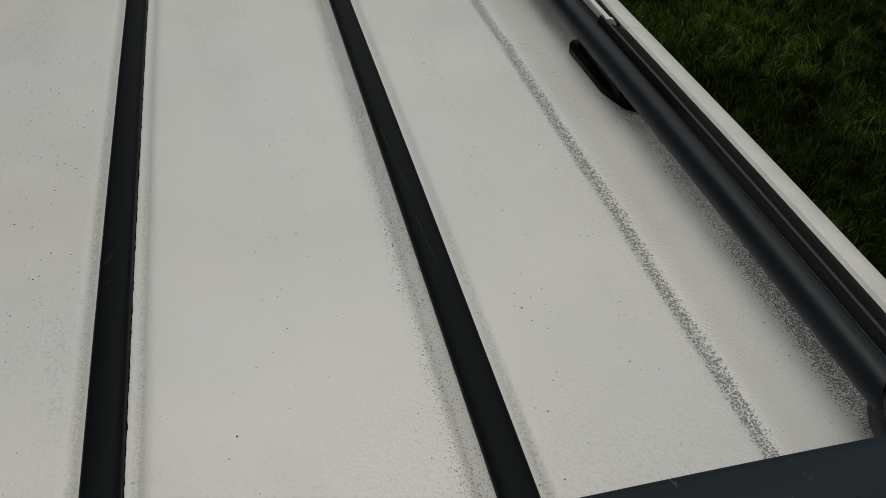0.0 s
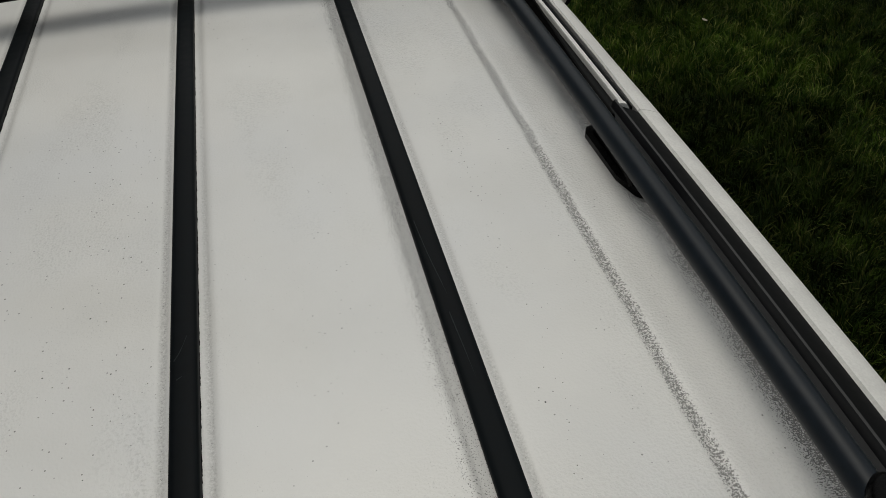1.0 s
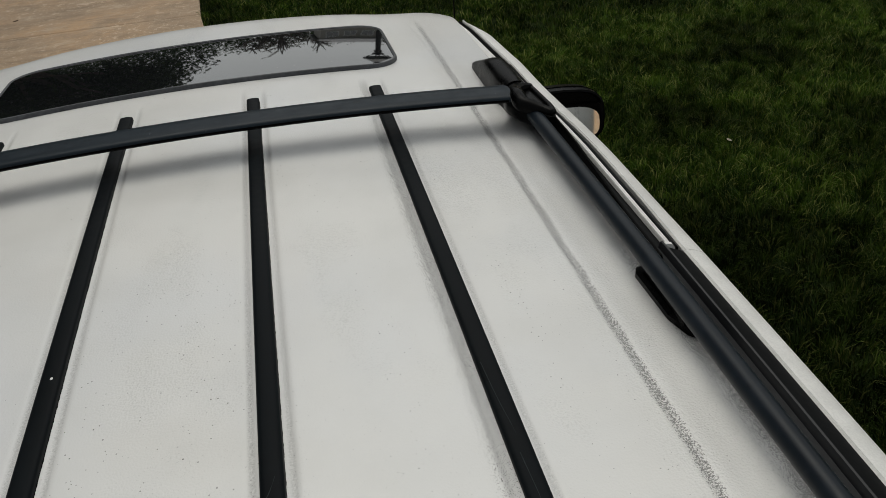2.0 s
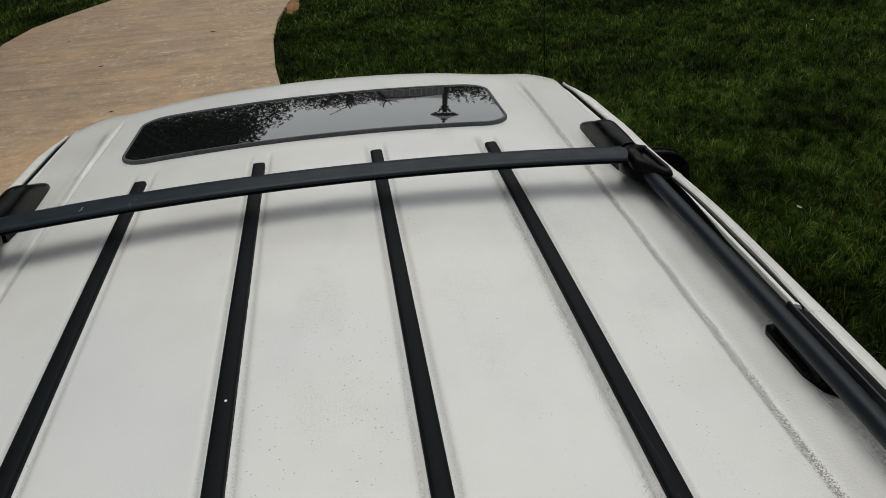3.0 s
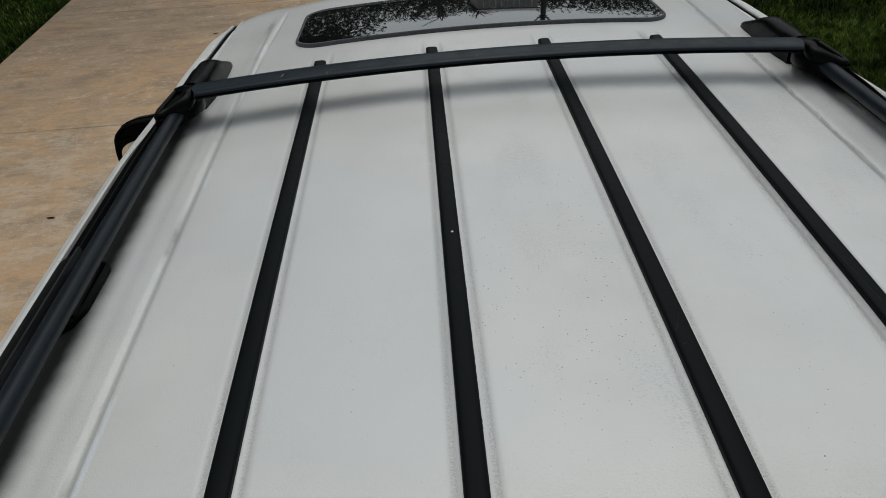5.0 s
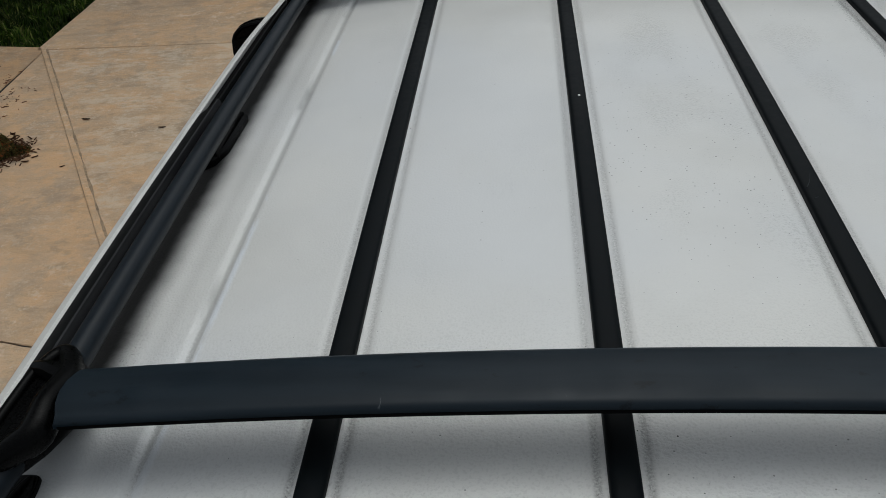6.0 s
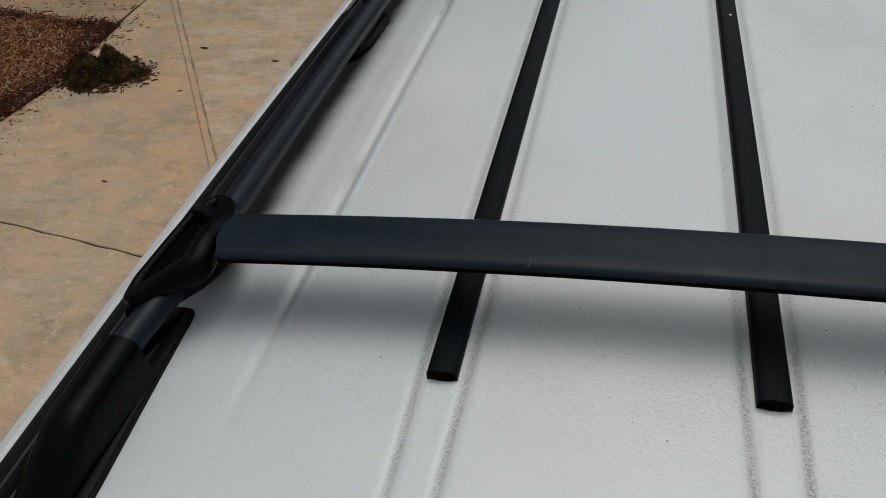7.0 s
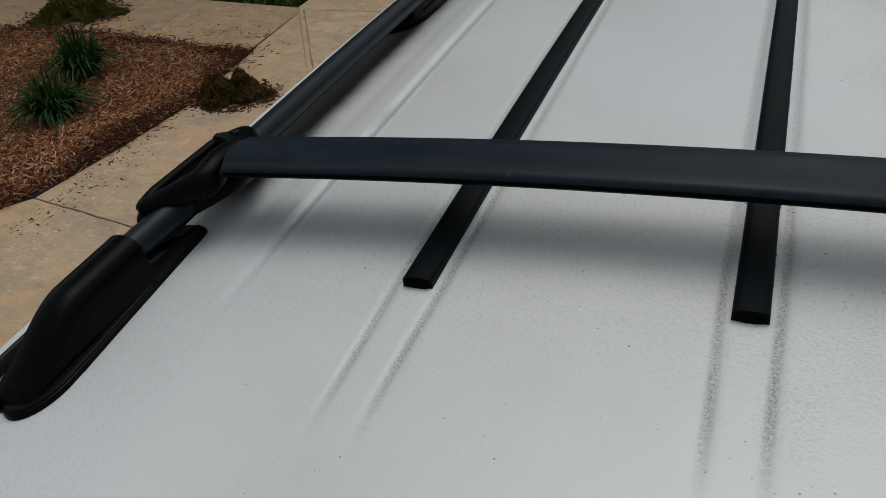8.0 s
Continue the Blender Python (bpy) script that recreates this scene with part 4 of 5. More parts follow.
LEFT = [(-3.60, 5.03), (-3.60, 5.9), (-3.62, 6.8), (-3.65, 7.85)]
LEFT_FAR = [(-3.65, 7.85), (-3.68, 9.8), (-3.55, 10.5), (-3.32, 11.0), (-2.9, 11.75), (-2.44, 12.4), (-1.6, 13.3), (-0.5, 14.2), (2, 15.5), (6, 16.6), (14, 17.2)]
RIGHT_FAR = [(14, 13.9), (6, 13.6), (2.5, 13.0), (0.7, 12.25), (-0.28, 11.48), (-0.50, 10.6), (-0.60, 9.7), (-0.615, 8.8), (-0.56, 7.80)]
RIGHT = [(-0.56, 7.80), (-0.47, 7.0), (-0.32, 6.0), (-0.18, 5.03)]
BED_EDGE = [(-3.47, 4.22), (-3.44, 3.9), (-3.40, 3.32), (-3.47, 2.73), (-3.55, 2.37)]

driveway = tagged(new("driveway"), "tan broom-finished concrete driveway with stained joints", "driveway", kind="structure")


def toward(poly, d):
    """The outline drawn in by d, for the joint between slabs."""
    n = len(poly)
    area = sum(poly[i][0] * poly[(i + 1) % n][1] - poly[(i + 1) % n][0] * poly[i][1] for i in range(n))
    s = 1 if area > 0 else -1
    out = []
    for i in range(n):
        p, q, r = Vector(poly[i - 1]), Vector(poly[i]), Vector(poly[(i + 1) % n])
        a, b = (q - p).normalized(), (r - q).normalized()
        na, nb = Vector((-a.y, a.x)) * s, Vector((-b.y, b.x)) * s
        m = (na + nb)
        m = m / max(0.35, m.length_squared / 2 * 1.0) if m.length > 1e-6 else na
        out.append(tuple(q + m * d))
    return out if area > 0 else out[::-1]


J = (-3.53, 5.03)
K = (-2.10, 2.67)
END = (0.92, -2.32)
C0, C1 = (-3.56, 2.215), (-1.66, 1.877)
wiggle = random.Random(4)
CRACK = [(C0[0] + (C1[0] - C0[0]) * k / 40, C0[1] + (C1[1] - C0[1]) * k / 40 + wiggle.uniform(-0.0025, 0.0025)) for k in range(1, 40)]
SLABS = [
    LEFT_FAR + RIGHT_FAR,
    LEFT + RIGHT + [(-2.0, 5.03)],
    [J, (-2.0, 5.03), (-0.18, 5.03), (0.3, 3.0), (0.7, 1.0), (0.92, -1.0), END, C1, K],
    [J, K, C1] + CRACK[::-1] + [C0] + BED_EDGE[::-1][1:] + [(-3.49, 4.24)],
    [C0] + CRACK + [C1, END, (0.95, -4.5), (-3.9, -4.5), (-3.85, 0.0), (-3.72, 1.6), (-3.66, 2.1)],
    [(0.95, -4.5), (1.0, -10), (-3.9, -10), (-3.9, -4.5)],
    [(-3.51, 4.24), J, (-3.60, 5.09), (-4.60, 5.23), (-4.50, 4.36), (-3.9, 4.25)],
    [(-4.50, 4.36), (-4.60, 5.23), (-5.85, 5.34), (-5.8, 4.47), (-4.9, 4.43)],
    [(-5.8, 4.47), (-5.85, 5.34), (-7.2, 5.4), (-7.15, 4.5)],
    [(-7.15, 4.5), (-7.2, 5.4), (-8.6, 5.4), (-8.6, 4.5)],
]
for i, outline in enumerate(SLABS):
    part("slab", slab_mesh(toward(outline, 0.0044 if i in (1, 3, 4) else 0.0028), 0.0, -0.10, 0.004), M_WALK_SHADED if i > 5 else M_SCALED if i == 2 else M_CONCRETE, driveway, "", False)
raw("joint_filler", [(-9, -10, -0.007), (1, -10, -0.007), (0.6, 1, -0.007), (-0.6, 7.8, -0.007), (-3.6, 7.9, -0.007), (-3.6, 5, -0.007), (-9, 4.9, -0.007), (-8.6, 4.6, -0.007), (-3.6, 4.6, -0.007), (-3.8, -10, -0.007)],
    [(0, 1, 2, 9), (9, 2, 8), (2, 3, 5, 8), (3, 4, 5), (8, 5, 6, 7)], M_JOINT, driveway)


# tooled band along the slanting joint
for p, q in ((J, K), (K, C1)):
    p, q = Vector(p), Vector(q)
    d = (q - p).normalized()
    n = Vector((-d.y, d.x))
    for a, b, lift in ((-0.022, 0.020, 0.0022),):
        outline = [tuple(p + n * a), tuple(q + n * a), tuple(q + n * b), tuple(p + n * b)]
        part("joint_band", slab_mesh(outline, lift, -0.02, 0.0015), M_CONCRETE, driveway, "", False)
    for a, wide in ((-0.023, 0.0009), (0.0150, 0.0050)):
        steps = [k / 90 for k in range(91)]
        drift, near, far = 0.0, [], []
        for k in steps:
            drift = 0.85 * drift + wiggle.uniform(-0.0008, 0.0008)
            at = p.lerp(q, k) + n * (a + drift)
            thick = wide * max(0.4, 1.0 + 0.6 * math.sin(23 * k + 5 * a * 100) * math.sin(57 * k)) * wiggle.uniform(0.7, 1.3)
            near.append(tuple(at - n * thick))
            far.append(tuple(at + n * thick))
        part("joint_seam", slab_mesh(near + far[::-1], 0.0042, -0.02, 0), M_SEAM, driveway, "", False)


def inside(x, y, poly):
    hit = np.zeros(len(x), bool)
    j = len(poly) - 1
    for i in range(len(poly)):
        (xi, yi), (xj, yj) = poly[i], poly[j]
        hit ^= ((yi > y) != (yj > y)) & (x < (xj - xi) * (y - yi) / (yj - yi + 1e-12) + xi)
        j = i
    return hit


# a worn patch of bare earth where the lawn meets the drive's bend
WORN = [(-0.455 + 0.085 * math.cos(k * 0.5236) + 0.02 * math.sin(3 * k), 10.60 + 0.62 * math.sin(k * 0.5236)) for k in range(12)]
tagged(part("bare_soil", slab_mesh([(v.x, v.y) for v in smooth_curve([(x, y, 0) for x, y in WORN], 3, True)], -0.012, -0.06, 0.008), M_EARTH), "bare brown earth at the lawn's edge", "soil", kind="structure")


# lawn: bent blades, thick near the car, thinner far off
def blades(rng, n, x0, x1, y0, y1, height, width):
    x, y = rng.uniform(x0, x1, n), rng.uniform(y0, y1, n)
    bare = np.zeros(n, bool)
    for poly in SLABS:
        bare |= inside(x, y, poly)
    bare |= (x > -9) & (x < -3.3) & (y < 5.0) & (y > -10)
    bare |= (x > -3.4) & (x < 1.0) & (y < 3.0)
    bare |= inside(x, y, WORN) & (rng.random(n) < 0.85)
    x, y = x[~bare], y[~bare]
    n = len(x)
    def lumps(f, s):
        return 0.5 + 0.5 * np.sin(x * f + 2.3 * np.sin(y * f * 0.53 + s) + s) * np.sin(y * f * 0.91 + 1.9 * np.sin(x * f * 0.6 + 2 * s))

    tuft = 0.55 * lumps(31.0, 0.4) + 0.45 * lumps(11.0, 1.7)
    keep = rng.random(n) < 0.30 + 1.1 * tuft
    x, y, tuft = x[keep], y[keep], tuft[keep]
    n = len(x)
    h = height * rng.uniform(0.5, 1.3, n) * (0.45 + 0.95 * tuft)
    w = width * rng.uniform(0.7, 1.3, n)
    a = rng.uniform(0, 2 * np.pi, n)
    drift = np.sin(x * 2.1 + 1.3 * np.sin(y * 1.7)) * 1.5 + np.sin(y * 2.9)
    lean_dir = 2 * drift + 2.5 * np.sin(x * 17 + 2 * np.sin(y * 13)) + rng.normal(0, 1.0, n)
    lean = rng.uniform(0.05, 1.0, n) * h
    lx, ly = np.cos(lean_dir) * lean, np.sin(lean_dir) * lean
    sx, sy = np.cos(a) * w / 2, np.sin(a) * w / 2
    z0 = np.full(n, -0.046)
    v = np.empty((n, 5, 3))
    v[:, 0] = np.stack((x - sx, y - sy, z0), 1)
    v[:, 1] = np.stack((x + sx, y + sy, z0), 1)
    v[:, 2] = np.stack((x + sx * 0.8 + lx * 0.32, y + sy * 0.8 + ly * 0.32, z0 + h * 0.62), 1)
    v[:, 3] = np.stack((x - sx * 0.8 + lx * 0.32, y - sy * 0.8 + ly * 0.32, z0 + h * 0.62), 1)
    v[:, 4] = np.stack((x + lx, y + ly, z0 + h * 0.88), 1)
    return v


def blade_mesh(name, v, mat):
    n = len(v)
    me = bpy.data.meshes.new(name)
    me.vertices.add(n * 5)
    me.vertices.foreach_set("co", v.reshape(-1))
    base = np.arange(n)[:, None] * 5
    loops = (base + np.array([[0, 1, 2, 3, 3, 2, 4]])).reshape(-1)
    me.loops.add(len(loops))
    me.loops.foreach_set("vertex_index", loops.astype(np.int32))
    me.polygons.add(n * 2)
    starts = (np.arange(n)[:, None] * 7 + np.array([[0, 4]])).reshape(-1)
    me.polygons.foreach_set("loop_start", starts.astype(np.int32))
    me.update(calc_edges=True)
    me.validate()
    me.materials.append(mat)
    return new(name, me)


rng = np.random.default_rng(7)
lawn = [blades(rng, 330000, 1.0, 5.0, 0.8, 6.0, 0.068, 0.0050), blades(rng, 230000, -0.9, 8.0, 5.0, 9.5, 0.054, 0.0075), blades(rng, 230000, -1.5, 13.0, 8.6, 16.0, 0.055, 0.014),
        blades(rng, 110000, -9.0, -3.3, 5.0, 12.0, 0.055, 0.010), blades(rng, 90000, -18.0, 0.0, 11.0, 20.0, 0.07, 0.018), blades(rng, 60000, 5.0, 10.0, -4.0, 5.0, 0.07, 0.012), blades(rng, 60000, 0.9, 5.0, -5.0, 0.8, 0.06, 0.010), blades(rng, 40000, -20, 25, 13.5, 40, 0.10, 0.03)]
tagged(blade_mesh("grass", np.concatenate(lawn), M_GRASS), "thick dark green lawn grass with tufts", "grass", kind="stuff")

# mulch bed
BED = [(-3.50, 4.20), (-3.46, 3.9), (-3.42, 3.32), (-3.49, 2.73), (-3.58, 2.37), (-3.72, 1.9), (-3.86, 0.8), (-3.9, -2.5), (-9, -2.5), (-9, 4.46), (-5.8, 4.45), (-4.9, 4.41), (-4.5, 4.34), (-3.9, 4.23)]
bm = slab_mesh(BED[::-1], 0.006, -0.10, 0.0)
tagged(part("mulch_bed", bm, M_BED, None, "", False), "reddish brown wood mulch bed beside the driveway", "flower bed", kind="structure")


def edge_distance(x, y):
    """How far places lie from the bed's border with the concrete."""
    best = np.full(len(x), 9.0)
    border = BED[-4:] + BED[:7]
    for (ax, ay), (bx, by) in zip(border, border[1:]):
        k = np.clip(((x - ax) * (bx - ax) + (y - ay) * (by - ay)) / ((bx - ax) ** 2 + (by - ay) ** 2), 0, 1)
        best = np.minimum(best, np.hypot(x - ax - k * (bx - ax), y - ay - k * (by - ay)))
    return best


def chips(rng, pts, length, width, thick, flat=0.35):
    """Small split pieces of wood or leaf, each a wedge of its own."""
    n = len(pts)
    yaw, pitch, roll = rng.uniform(0, 2 * np.pi, n), rng.normal(0, flat, n), rng.normal(0, flat, n)
    L, W, T = length * rng.uniform(0.35, 1.5, n), width * rng.uniform(0.5, 1.5, n), thick * rng.uniform(0.6, 1.4, n)
    u = np.stack((np.cos(yaw) * np.cos(pitch), np.sin(yaw) * np.cos(pitch), np.sin(pitch)), 1)
    s = np.stack((-np.sin(yaw) * np.cos(roll), np.cos(yaw) * np.cos(roll), np.sin(roll)), 1)
    k = np.cross(u, s)
    verts = []
    for a, b, c in ((-1, -1, -1), (1, -0.6, -1), (1, 0.6, -1), (-1, 1, -1), (-0.9, -0.7, 1), (0.9, -0.4, 1), (0.9, 0.5, 1), (-0.9, 0.8, 1)):
        verts.append(pts + u * (a * L / 2)[:, None] + s * (b * W / 2)[:, None] + k * (c * T / 2)[:, None])
    v = np.stack(verts, 1).reshape(-1, 3)
    f = np.array([(3, 2, 1, 0), (4, 5, 6, 7), (0, 1, 5, 4), (1, 2, 6, 5), (2, 3, 7, 6), (3, 0, 4, 7)])
    faces = (np.arange(n)[:, None, None] * 8 + f[None]).reshape(-1, 4)
    return v.tolist(), faces.tolist()


n = 80000
x, y = rng.uniform(-7.2, -3.36, n), rng.uniform(1.0, 4.55, n)
margin = edge_distance(x, y)
ok = inside(x, y, BED) | (margin < 0.075 * rng.random(n))
damp = margin < 0.10 + 0.07 * np.sin(x * 7 + 2 * np.sin(y * 5)) + rng.normal(0, 0.05, n)
z = 0.012 + 0.024 * rng.random(n) * np.clip(margin / 0.08, 0.15, 1) + 0.012 * np.sin(x * 5) * np.sin(y * 4.3) * np.clip(margin / 0.2, 0, 1)
pts = np.stack((x, y, z), 1)
v, f = chips(rng, pts[ok & ~damp], 0.036, 0.0055, 0.0025, 0.42)
n = 9000
x, y = rng.uniform(-7.2, -3.7, n), rng.uniform(-2.4, 1.0, n)
far = inside(x, y, BED)
v2, f2 = chips(rng, np.stack((x, y, 0.010 + 0.022 * rng.random(n)), 1)[far], 0.05, 0.014, 0.005, 0.4)
f = f + [[i + len(v) for i in q] for q in f2]
tagged(raw("mulch", v + v2, f, M_CHIP), "shredded reddish brown bark mulch", "mulch", kind="stuff")
v, f = chips(rng, pts[ok & damp], 0.038, 0.0055, 0.0025, 0.42)
tagged(raw("damp_mulch", v, f, M_DAMP), "darker damp mulch along the bed's edge", "mulch", kind="stuff")

# stray chips and leaf bits on the concrete
n = 700
x = np.concatenate((-3.45 + np.abs(rng.normal(0, 0.10, n // 2)), rng.uniform(-6.5, -3.5, n // 2)))
y = np.concatenate((rng.uniform(1.9, 4.4, n // 2), 4.42 + np.abs(rng.normal(0, 0.13, n // 2))))
heavy = rng.random(n) ** 2.5
pts = np.stack((x, y, np.full(len(x), 0.002)), 1)
v, f = chips(rng, pts[heavy < 0.45], 0.011, 0.005, 0.0018, 0.12)
v2, f2 = chips(rng, pts[heavy >= 0.45], 0.024, 0.007, 0.0025, 0.12)
f = f + [[i + len(v) for i in q] for q in f2]
tagged(raw("stray_mulch", v + v2, f, M_DAMP), "stray bark chips scattered on concrete", "mulch", kind="stuff")


def heap(name, cx, cy, radius, height, count, label, mat):
    a, r = rng.uniform(0, 2 * np.pi, count), radius * np.sqrt(rng.random(count))
    x, y = cx + r * np.cos(a) * 1.15, cy + r * np.sin(a) * 0.9
    lump = 0.6 + 0.4 * np.sin(x * 15 + 1) * np.sin(y * 17) + 0.25 * np.sin(x * 37) * np.sin(y * 31 + 2)
    r = r * (1 + 0.22 * np.sin(3 * a + 1) + 0.12 * np.sin(7 * a))
    x, y = cx + r * np.cos(a) * 1.15, cy + r * np.sin(a) * 0.9
    z = 0.004 + height * np.clip(1 - (r / radius) ** 2, 0, 1) * lump * rng.uniform(0.35, 1.0, count)
    v, f = chips(rng, np.stack((x, y, z), 1), 0.026, 0.0085, 0.002, 0.9)
    ob = raw(name, v, f, mat)
    n = count // 14
    a, r = rng.uniform(0, 2 * np.pi, n), radius * (0.9 + np.abs(rng.normal(0, 0.25, n)))
    v, f = chips(rng, np.stack((cx + r * np.cos(a) * 1.15, cy + r * np.sin(a) * 0.9, np.full(n, 0.004)), 1), 0.03, 0.008, 0.003, 0.1)
    tagged(raw("litter", v, f, M_LITTER, ob), "loose dry bits round the pile", kind="stuff")
    return tagged(ob, label, "debris pile", kind="stuff")


heap("debris_pile", -3.18, 3.50, 0.19, 0.19, 9000, "dark pile of raked leaf clippings on the concrete", M_CLIP)
heap("debris_pile", -5.55, 4.80, 0.33, 0.24, 10000, "olive green pile of clippings on the walk", M_GREEN_CLIP)


def strap_plant(cx, cy, count, spread, tall):
    """A clump of arching strap leaves, each a blade folded along its middle."""
    plant = tagged(new("strap_leaf_plant"), "clump of dark green arching strap leaves in mulch", "plant", "plants in the mulch bed")
    plant.location = (cx, cy, 0.006)
    for i in range(count):
        a, out = rng.uniform(0, 2 * math.pi), rng.uniform(0.05, 1.0) ** 0.8
        L, w = tall * rng.uniform(0.75, 1.2) * (1 - 0.25 * out), 0.019 * rng.uniform(0.7, 1.25)
        d, s = Vector((math.cos(a), math.sin(a), 0)), Vector((-math.sin(a), math.cos(a), 0))
        root = d * 0.09 * rng.random() + s * rng.normal(0, 0.03)
        verts, faces = [], []
        for j in range(7):
            k = j / 6
            p = root + d * (spread * out * (0.5 * k + 0.55 * k * k)) + Vector((0, 0, L * (k * (1.30 - 0.2 * out) - (0.25 + 0.70 * out) * k * k * k)))
            half = w / 2 * (0.65 + 0.7 * k - 1.35 * k ** 3) + 0.0008
            verts += [tuple(p - s * half), tuple(p + Vector((0, 0, -0.004))), tuple(p + s * half)]
        for j in range(6):
            q = 3 * j
            faces += [(q, q + 1, q + 4, q + 3), (q + 1, q + 2, q + 5, q + 4)]
        raw("leaf", verts, faces, M_LILY_LEAF, plant, "", True)
    return plant


strap_plant(-4.15, 3.04, 260, 0.26, 0.29)
strap_plant(-4.42, 3.62, 260, 0.24, 0.36)

# single leaves and twigs lying on the concrete
def dry_leaf(name, length, width, mat):
    """A curled leaf with a raised rim, lying along x."""
    bm = bmesh.new()
    rows = []
    for k in range(7):
        u = k / 6
        half = width / 2 * (math.sin(math.pi * min(1.0, u * 0.92 + 0.06)) ** 0.7) + 0.0006
        x, lift = length * (u - 0.5), 0.10 * length * (2 * u - 1) ** 2
        rows.append([Vector((x, a * half, lift + abs(a) * half * 0.45 + b)) for a, b in ((-1, 0), (0, -0.0004), (1, 0), (1, 0.0012), (0, 0.0008), (-1, 0.0012))])
    loft(rows, bm)
    return part(name, bm, mat)


for x, y, L, a in ((-2.22, 3.78, 0.045, 4), (-2.73, 3.91, 0.055, -4), (-2.95, 3.60, 0.045, 60), (-2.86, 3.42, 0.045, 5), (-2.62, 3.36, 0.03, 40), (-2.30, 8.4, 0.05, 20), (-1.3, 9.4, 0.06, 0), (-1.9, 6.9, 0.05, 30), (-2.9, 9.6, 0.05, 70), (-2.55, 2.45, 0.03, 0)):
    leaf = tagged(dry_leaf("fallen_leaf", L, L * 0.30, M_LITTER), "small dry brown leaf on concrete", "leaf", "fallen leaves")
    leaf.matrix_basis = pose(x, y, 0.001, 0, 0, a)

# pale scraps in the lawn
for x, y in ((2.50, 3.76), (4.6, 7.4)):
    scrap = tagged(dry_leaf("dry_leaf", 0.040, 0.018, M_SCRAP), "pale curled dry leaf in grass", "leaf", "dry leaves in the lawn")
    scrap.matrix_basis = pose(x, y, 0.02, 0, 0, 40 * x)


# ---------------------------------------------------------------- distance, seen in the sunroof glass
def crown_leaves(centres, count, leaf):
    n = count
    c = np.array(centres)
    pick = rng.integers(0, len(c), n)
    d = rng.normal(size=(n, 3))
    d /= np.linalg.norm(d, axis=1)[:, None]
    p = c[pick, :3] + d * (c[pick, 3] * rng.random(n) ** 0.45)[:, None]
    u, w = rng.normal(size=(n, 3)), rng.normal(size=(n, 3))
    u /= np.linalg.norm(u, axis=1)[:, None]
    w -= u * (u * w).sum(1)[:, None]
    w /= np.linalg.norm(w, axis=1)[:, None]
    s = leaf * rng.uniform(0.6, 1.4, n)[:, None]
    v = np.stack((p - u * s, p + w * s * 0.45, p + u * s, p - w * s * 0.45), 1).reshape(-1, 3)
    f = (np.arange(n)[:, None] * 4 + np.arange(4)[None]).tolist()
    return v.tolist(), f


def tree(x, y, tall, radius, count, leaf, label, bare=False, seed=1):
    r = random.Random(seed)
    root = tagged(new("tree"), label, "tree")
    root.location = (x, y, -0.05)
    bm = bmesh.new()
    fork = tall * 0.38
    tube([(0, 0, 0), (0.05, 0, fork * 0.5), (0, 0.08, fork), (0.1, 0.1, tall * 0.7)], [tall * 0.028, tall * 0.021, tall * 0.017, tall * 0.006], 10, bm=bm)
    tips = []
    for i in range(11):
        a, up = r.uniform(0, 6.28), r.uniform(0.1, 0.9)
        start = Vector((0, 0.05, fork * r.uniform(0.75, 1.5)))
        end = start + Vector((math.cos(a) * radius * r.uniform(0.5, 0.9), math.sin(a) * radius * r.uniform(0.5, 0.9), radius * (0.25 + up)))
        mid = start.lerp(end, 0.5) + Vector((0, 0, 0.12 * radius))
        tube([start, mid, end], [tall * 0.010, tall * 0.006, tall * 0.002], 6, bm=bm)
        tips.append((end, mid))
        for j in range(18 if bare else 4):
            b = start.lerp(end, r.uniform(0.4, 1.0))
            e = b + Vector((r.uniform(-1, 1), r.uniform(-1, 1), r.uniform(0.1, 1.1))) * radius * 0.33
            tube([b, e], [tall * (0.0045 if bare else 0.0028), tall * (0.0022 if bare else 0.001)], 4, bm=bm)
            tips.append((e, b))
    part("trunk", bm, M_BARK, root)
    if not bare:
        blobs = [(*p, radius * r.uniform(0.16, 0.34)) for p, _ in tips]
        v, f = crown_leaves(blobs, count, leaf)
        raw("crown", v, f, M_LEAF, root)
    return root


def woods():
    c = []
    r = random.Random(5)
    for i in range(120):
        a = radians(-62 + 124 * i / 119 + r.uniform(-1, 1))
        d = r.uniform(60, 78)
        h = (1.6 + d * math.tan(radians(11.8 + 0.2 * ease((a + 0.02) / 0.28)))) * r.uniform(0.945, 0.995)
        c.append((d * math.sin(a), d * math.cos(a), h * 0.62, h * 0.40))
        c.append((d * math.sin(a) + 2, d * math.cos(a), h * 0.3, h * 0.36))
    v, f = crown_leaves(c, 300000, 0.24)
    return tagged(raw("far_woods", v, f, M_LEAF), "line of dark distant trees", "trees", kind="stuff")


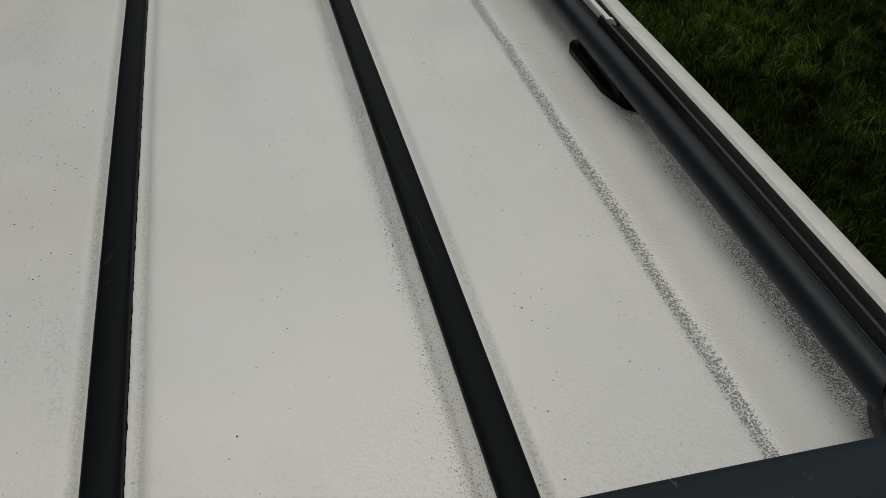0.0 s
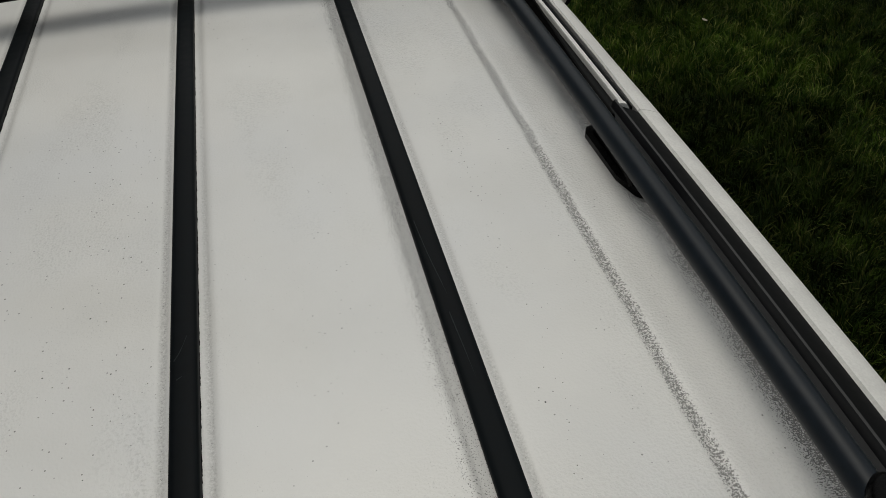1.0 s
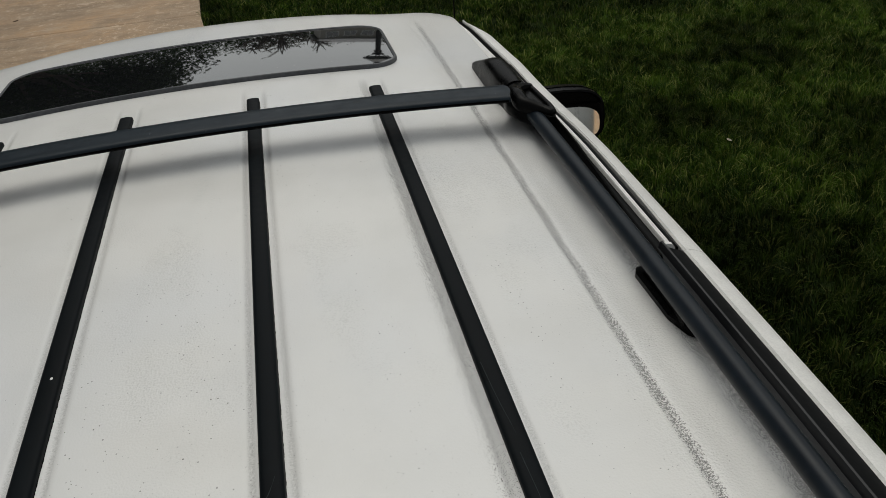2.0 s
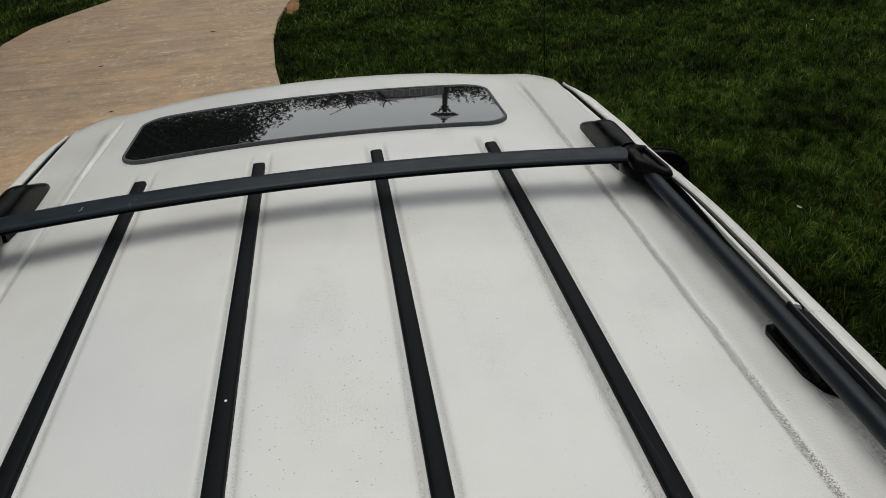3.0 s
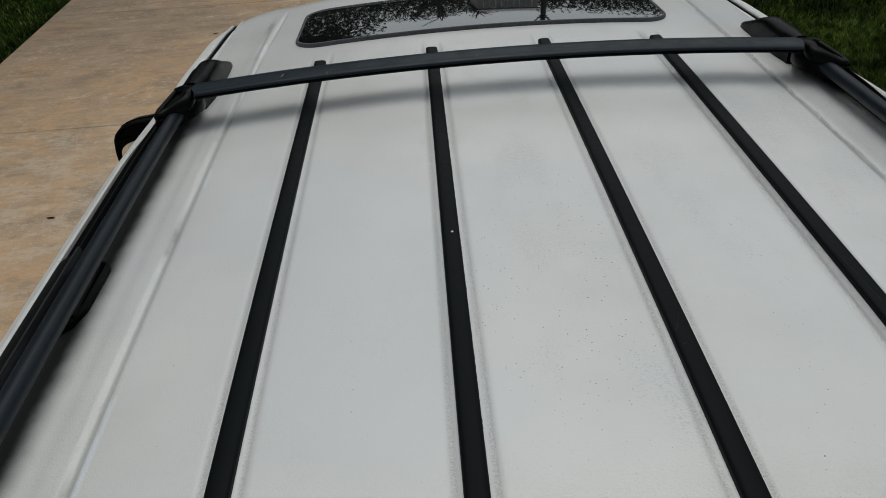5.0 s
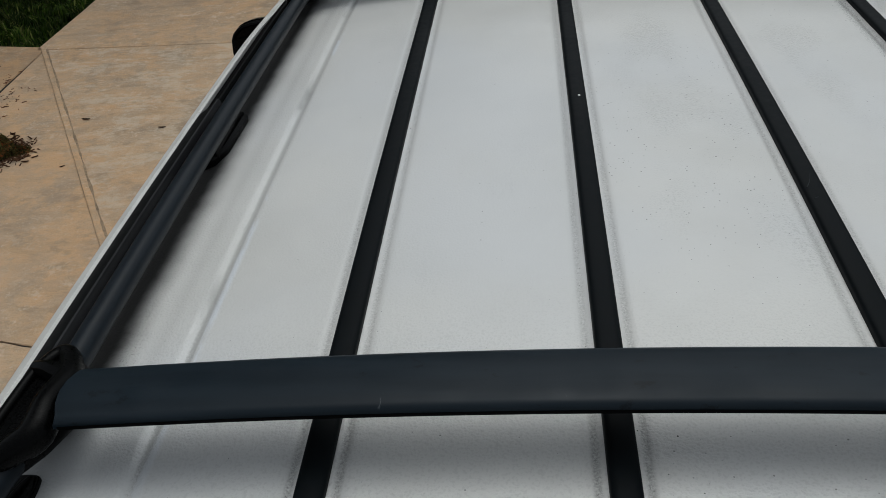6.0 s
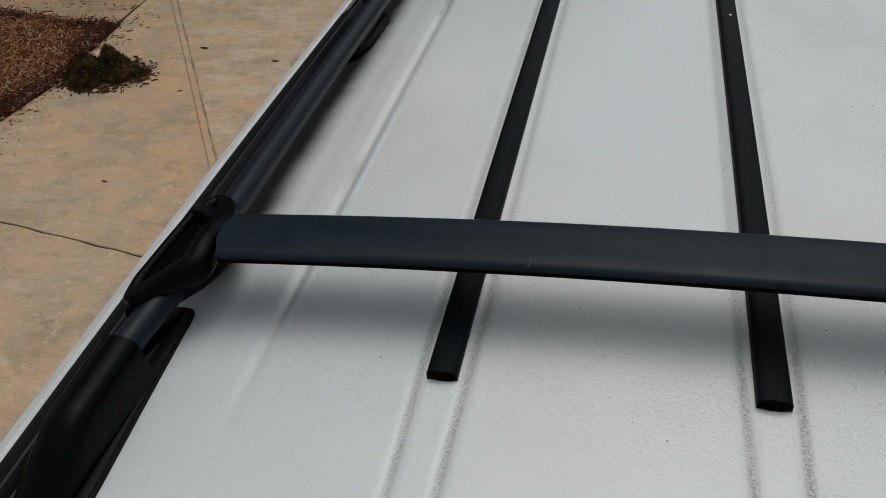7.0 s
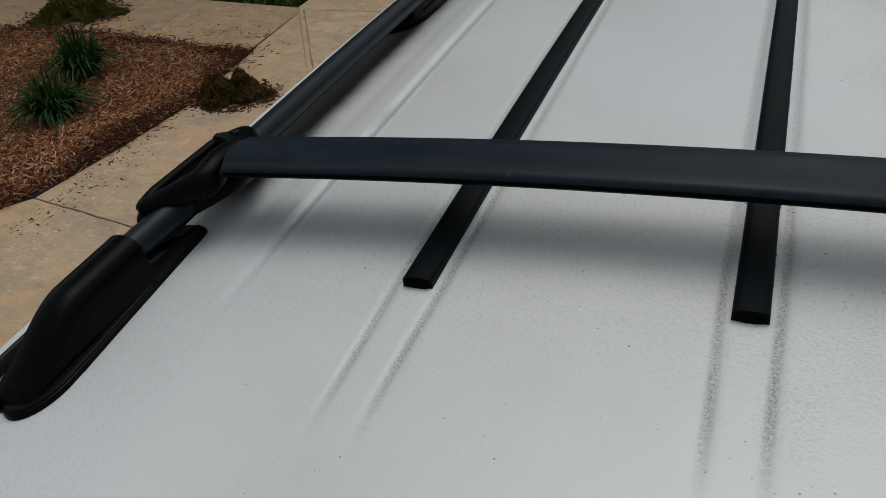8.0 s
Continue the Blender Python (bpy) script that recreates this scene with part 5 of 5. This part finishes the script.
def house(x, y):
    h = tagged(new("house"), "pale distant house with grey shingle roof", "house")
    h.location = (x, y, -0.05)
    part("wall", box((-1.9, -4, 0), (1.9, 4, 10.4)), M_WALL, h, "", False)
    bm = bmesh.new()
    loft([[Vector((-2.2, -4.4, 10.4)), Vector((-2.2, 0, 11.7)), Vector((-2.2, 4.4, 10.4))], [Vector((2.2, -4.4, 10.4)), Vector((2.2, 0, 11.7)), Vector((2.2, 4.4, 10.4))]], bm)
    part("roof", bm, M_SHINGLE, h, "grey shingle roof", False)
    for wz in (1.2, 4.8, 8.7):
        for wx in (-1.15, 0.0, 1.15):
            if wz < 2 and wx == 0.0:
                continue
            win = part("window", box((wx - 0.42, -4.06, wz), (wx + 0.42, -3.98, wz + 1.4), 0.02), M_PAINT, h, "", False)
            for k in (-0.19, 0.19):
                part("pane", box((wx + k - 0.17, -4.08, wz + 0.08), (wx + k + 0.17, -4.05, wz + 1.32)), M_GLASS, win, "", False)
    part("door", box((-0.5, -4.06, 0.0), (0.5, -3.98, 2.1), 0.02), M_IRON, h, "", False)


def street_lamp(x, y, tall):
    lamp = tagged(new("street_lamp"), "black cast-iron post lamp with a tapered lantern", "street lamp")
    lamp.location = (x, y, -0.05)
    bm = bmesh.new()
    z0 = tall - 1.0
    loft([ring((0, 0, z), (1, 0, 0), (0, 1, 0), r, r, 14) for z, r in ((0, 0.19), (0.25, 0.19), (0.32, 0.13), (0.8, 0.11), (0.9, 0.085), (z0 - 0.16, 0.068), (z0 - 0.10, 0.12), (z0 - 0.05, 0.075), (z0, 0.15), (z0 + 0.03, 0.15))], bm)
    part("post", bm, M_IRON, lamp)
    for i in range(6):
        a = 2 * math.pi * (i + 0.2) / 6
        part("lantern_bar", tube([(0.12 * math.cos(a), 0.12 * math.sin(a), z0), (0.32 * math.cos(a), 0.32 * math.sin(a), z0 + 0.46)], 0.017, 6), M_IRON, lamp)
    bm = bmesh.new()
    loft([ring((0, 0, z), (1, 0, 0), (0, 1, 0), r, r, 8) for z, r in ((z0 + 0.02, 0.05), (z0 + 0.16, 0.075), (z0 + 0.26, 0.03))], bm)
    part("lamp_socket", bm, M_IRON, lamp)
    bm = bmesh.new()
    loft([ring((0, 0, z), (1, 0, 0), (0, 1, 0), r, r, 12) for z, r in ((z0 + 0.44, 0.35), (z0 + 0.47, 0.38), (z0 + 0.56, 0.26), (z0 + 0.66, 0.15), (z0 + 0.74, 0.07), (z0 + 0.78, 0.10), (z0 + 0.82, 0.035), (z0 + 0.88, 0.055), (z0 + 1.0, 0.006))], bm)
    part("lantern_cap", bm, M_IRON, lamp)
    return lamp


street_lamp(2.66, 17.4, 6.42)
tree(-6.5, 19.5, 7.8, 4.6, 42000, 0.10, "broad leafy tree with dark foliage on the lawn", seed=3)
# not seen directly; added to darken the lawn left of the drive
tree(-6.9, 9.3, 10.0, 5.6, 90000, 0.10, "spreading leafy tree added to shade the lawn beside the walk", seed=12)
tree(0.5, 42, 14.0, 3.0, 0, 0.1, "bare branching tree far across the lawn", True, seed=8)
house(4.9, 50)
woods()
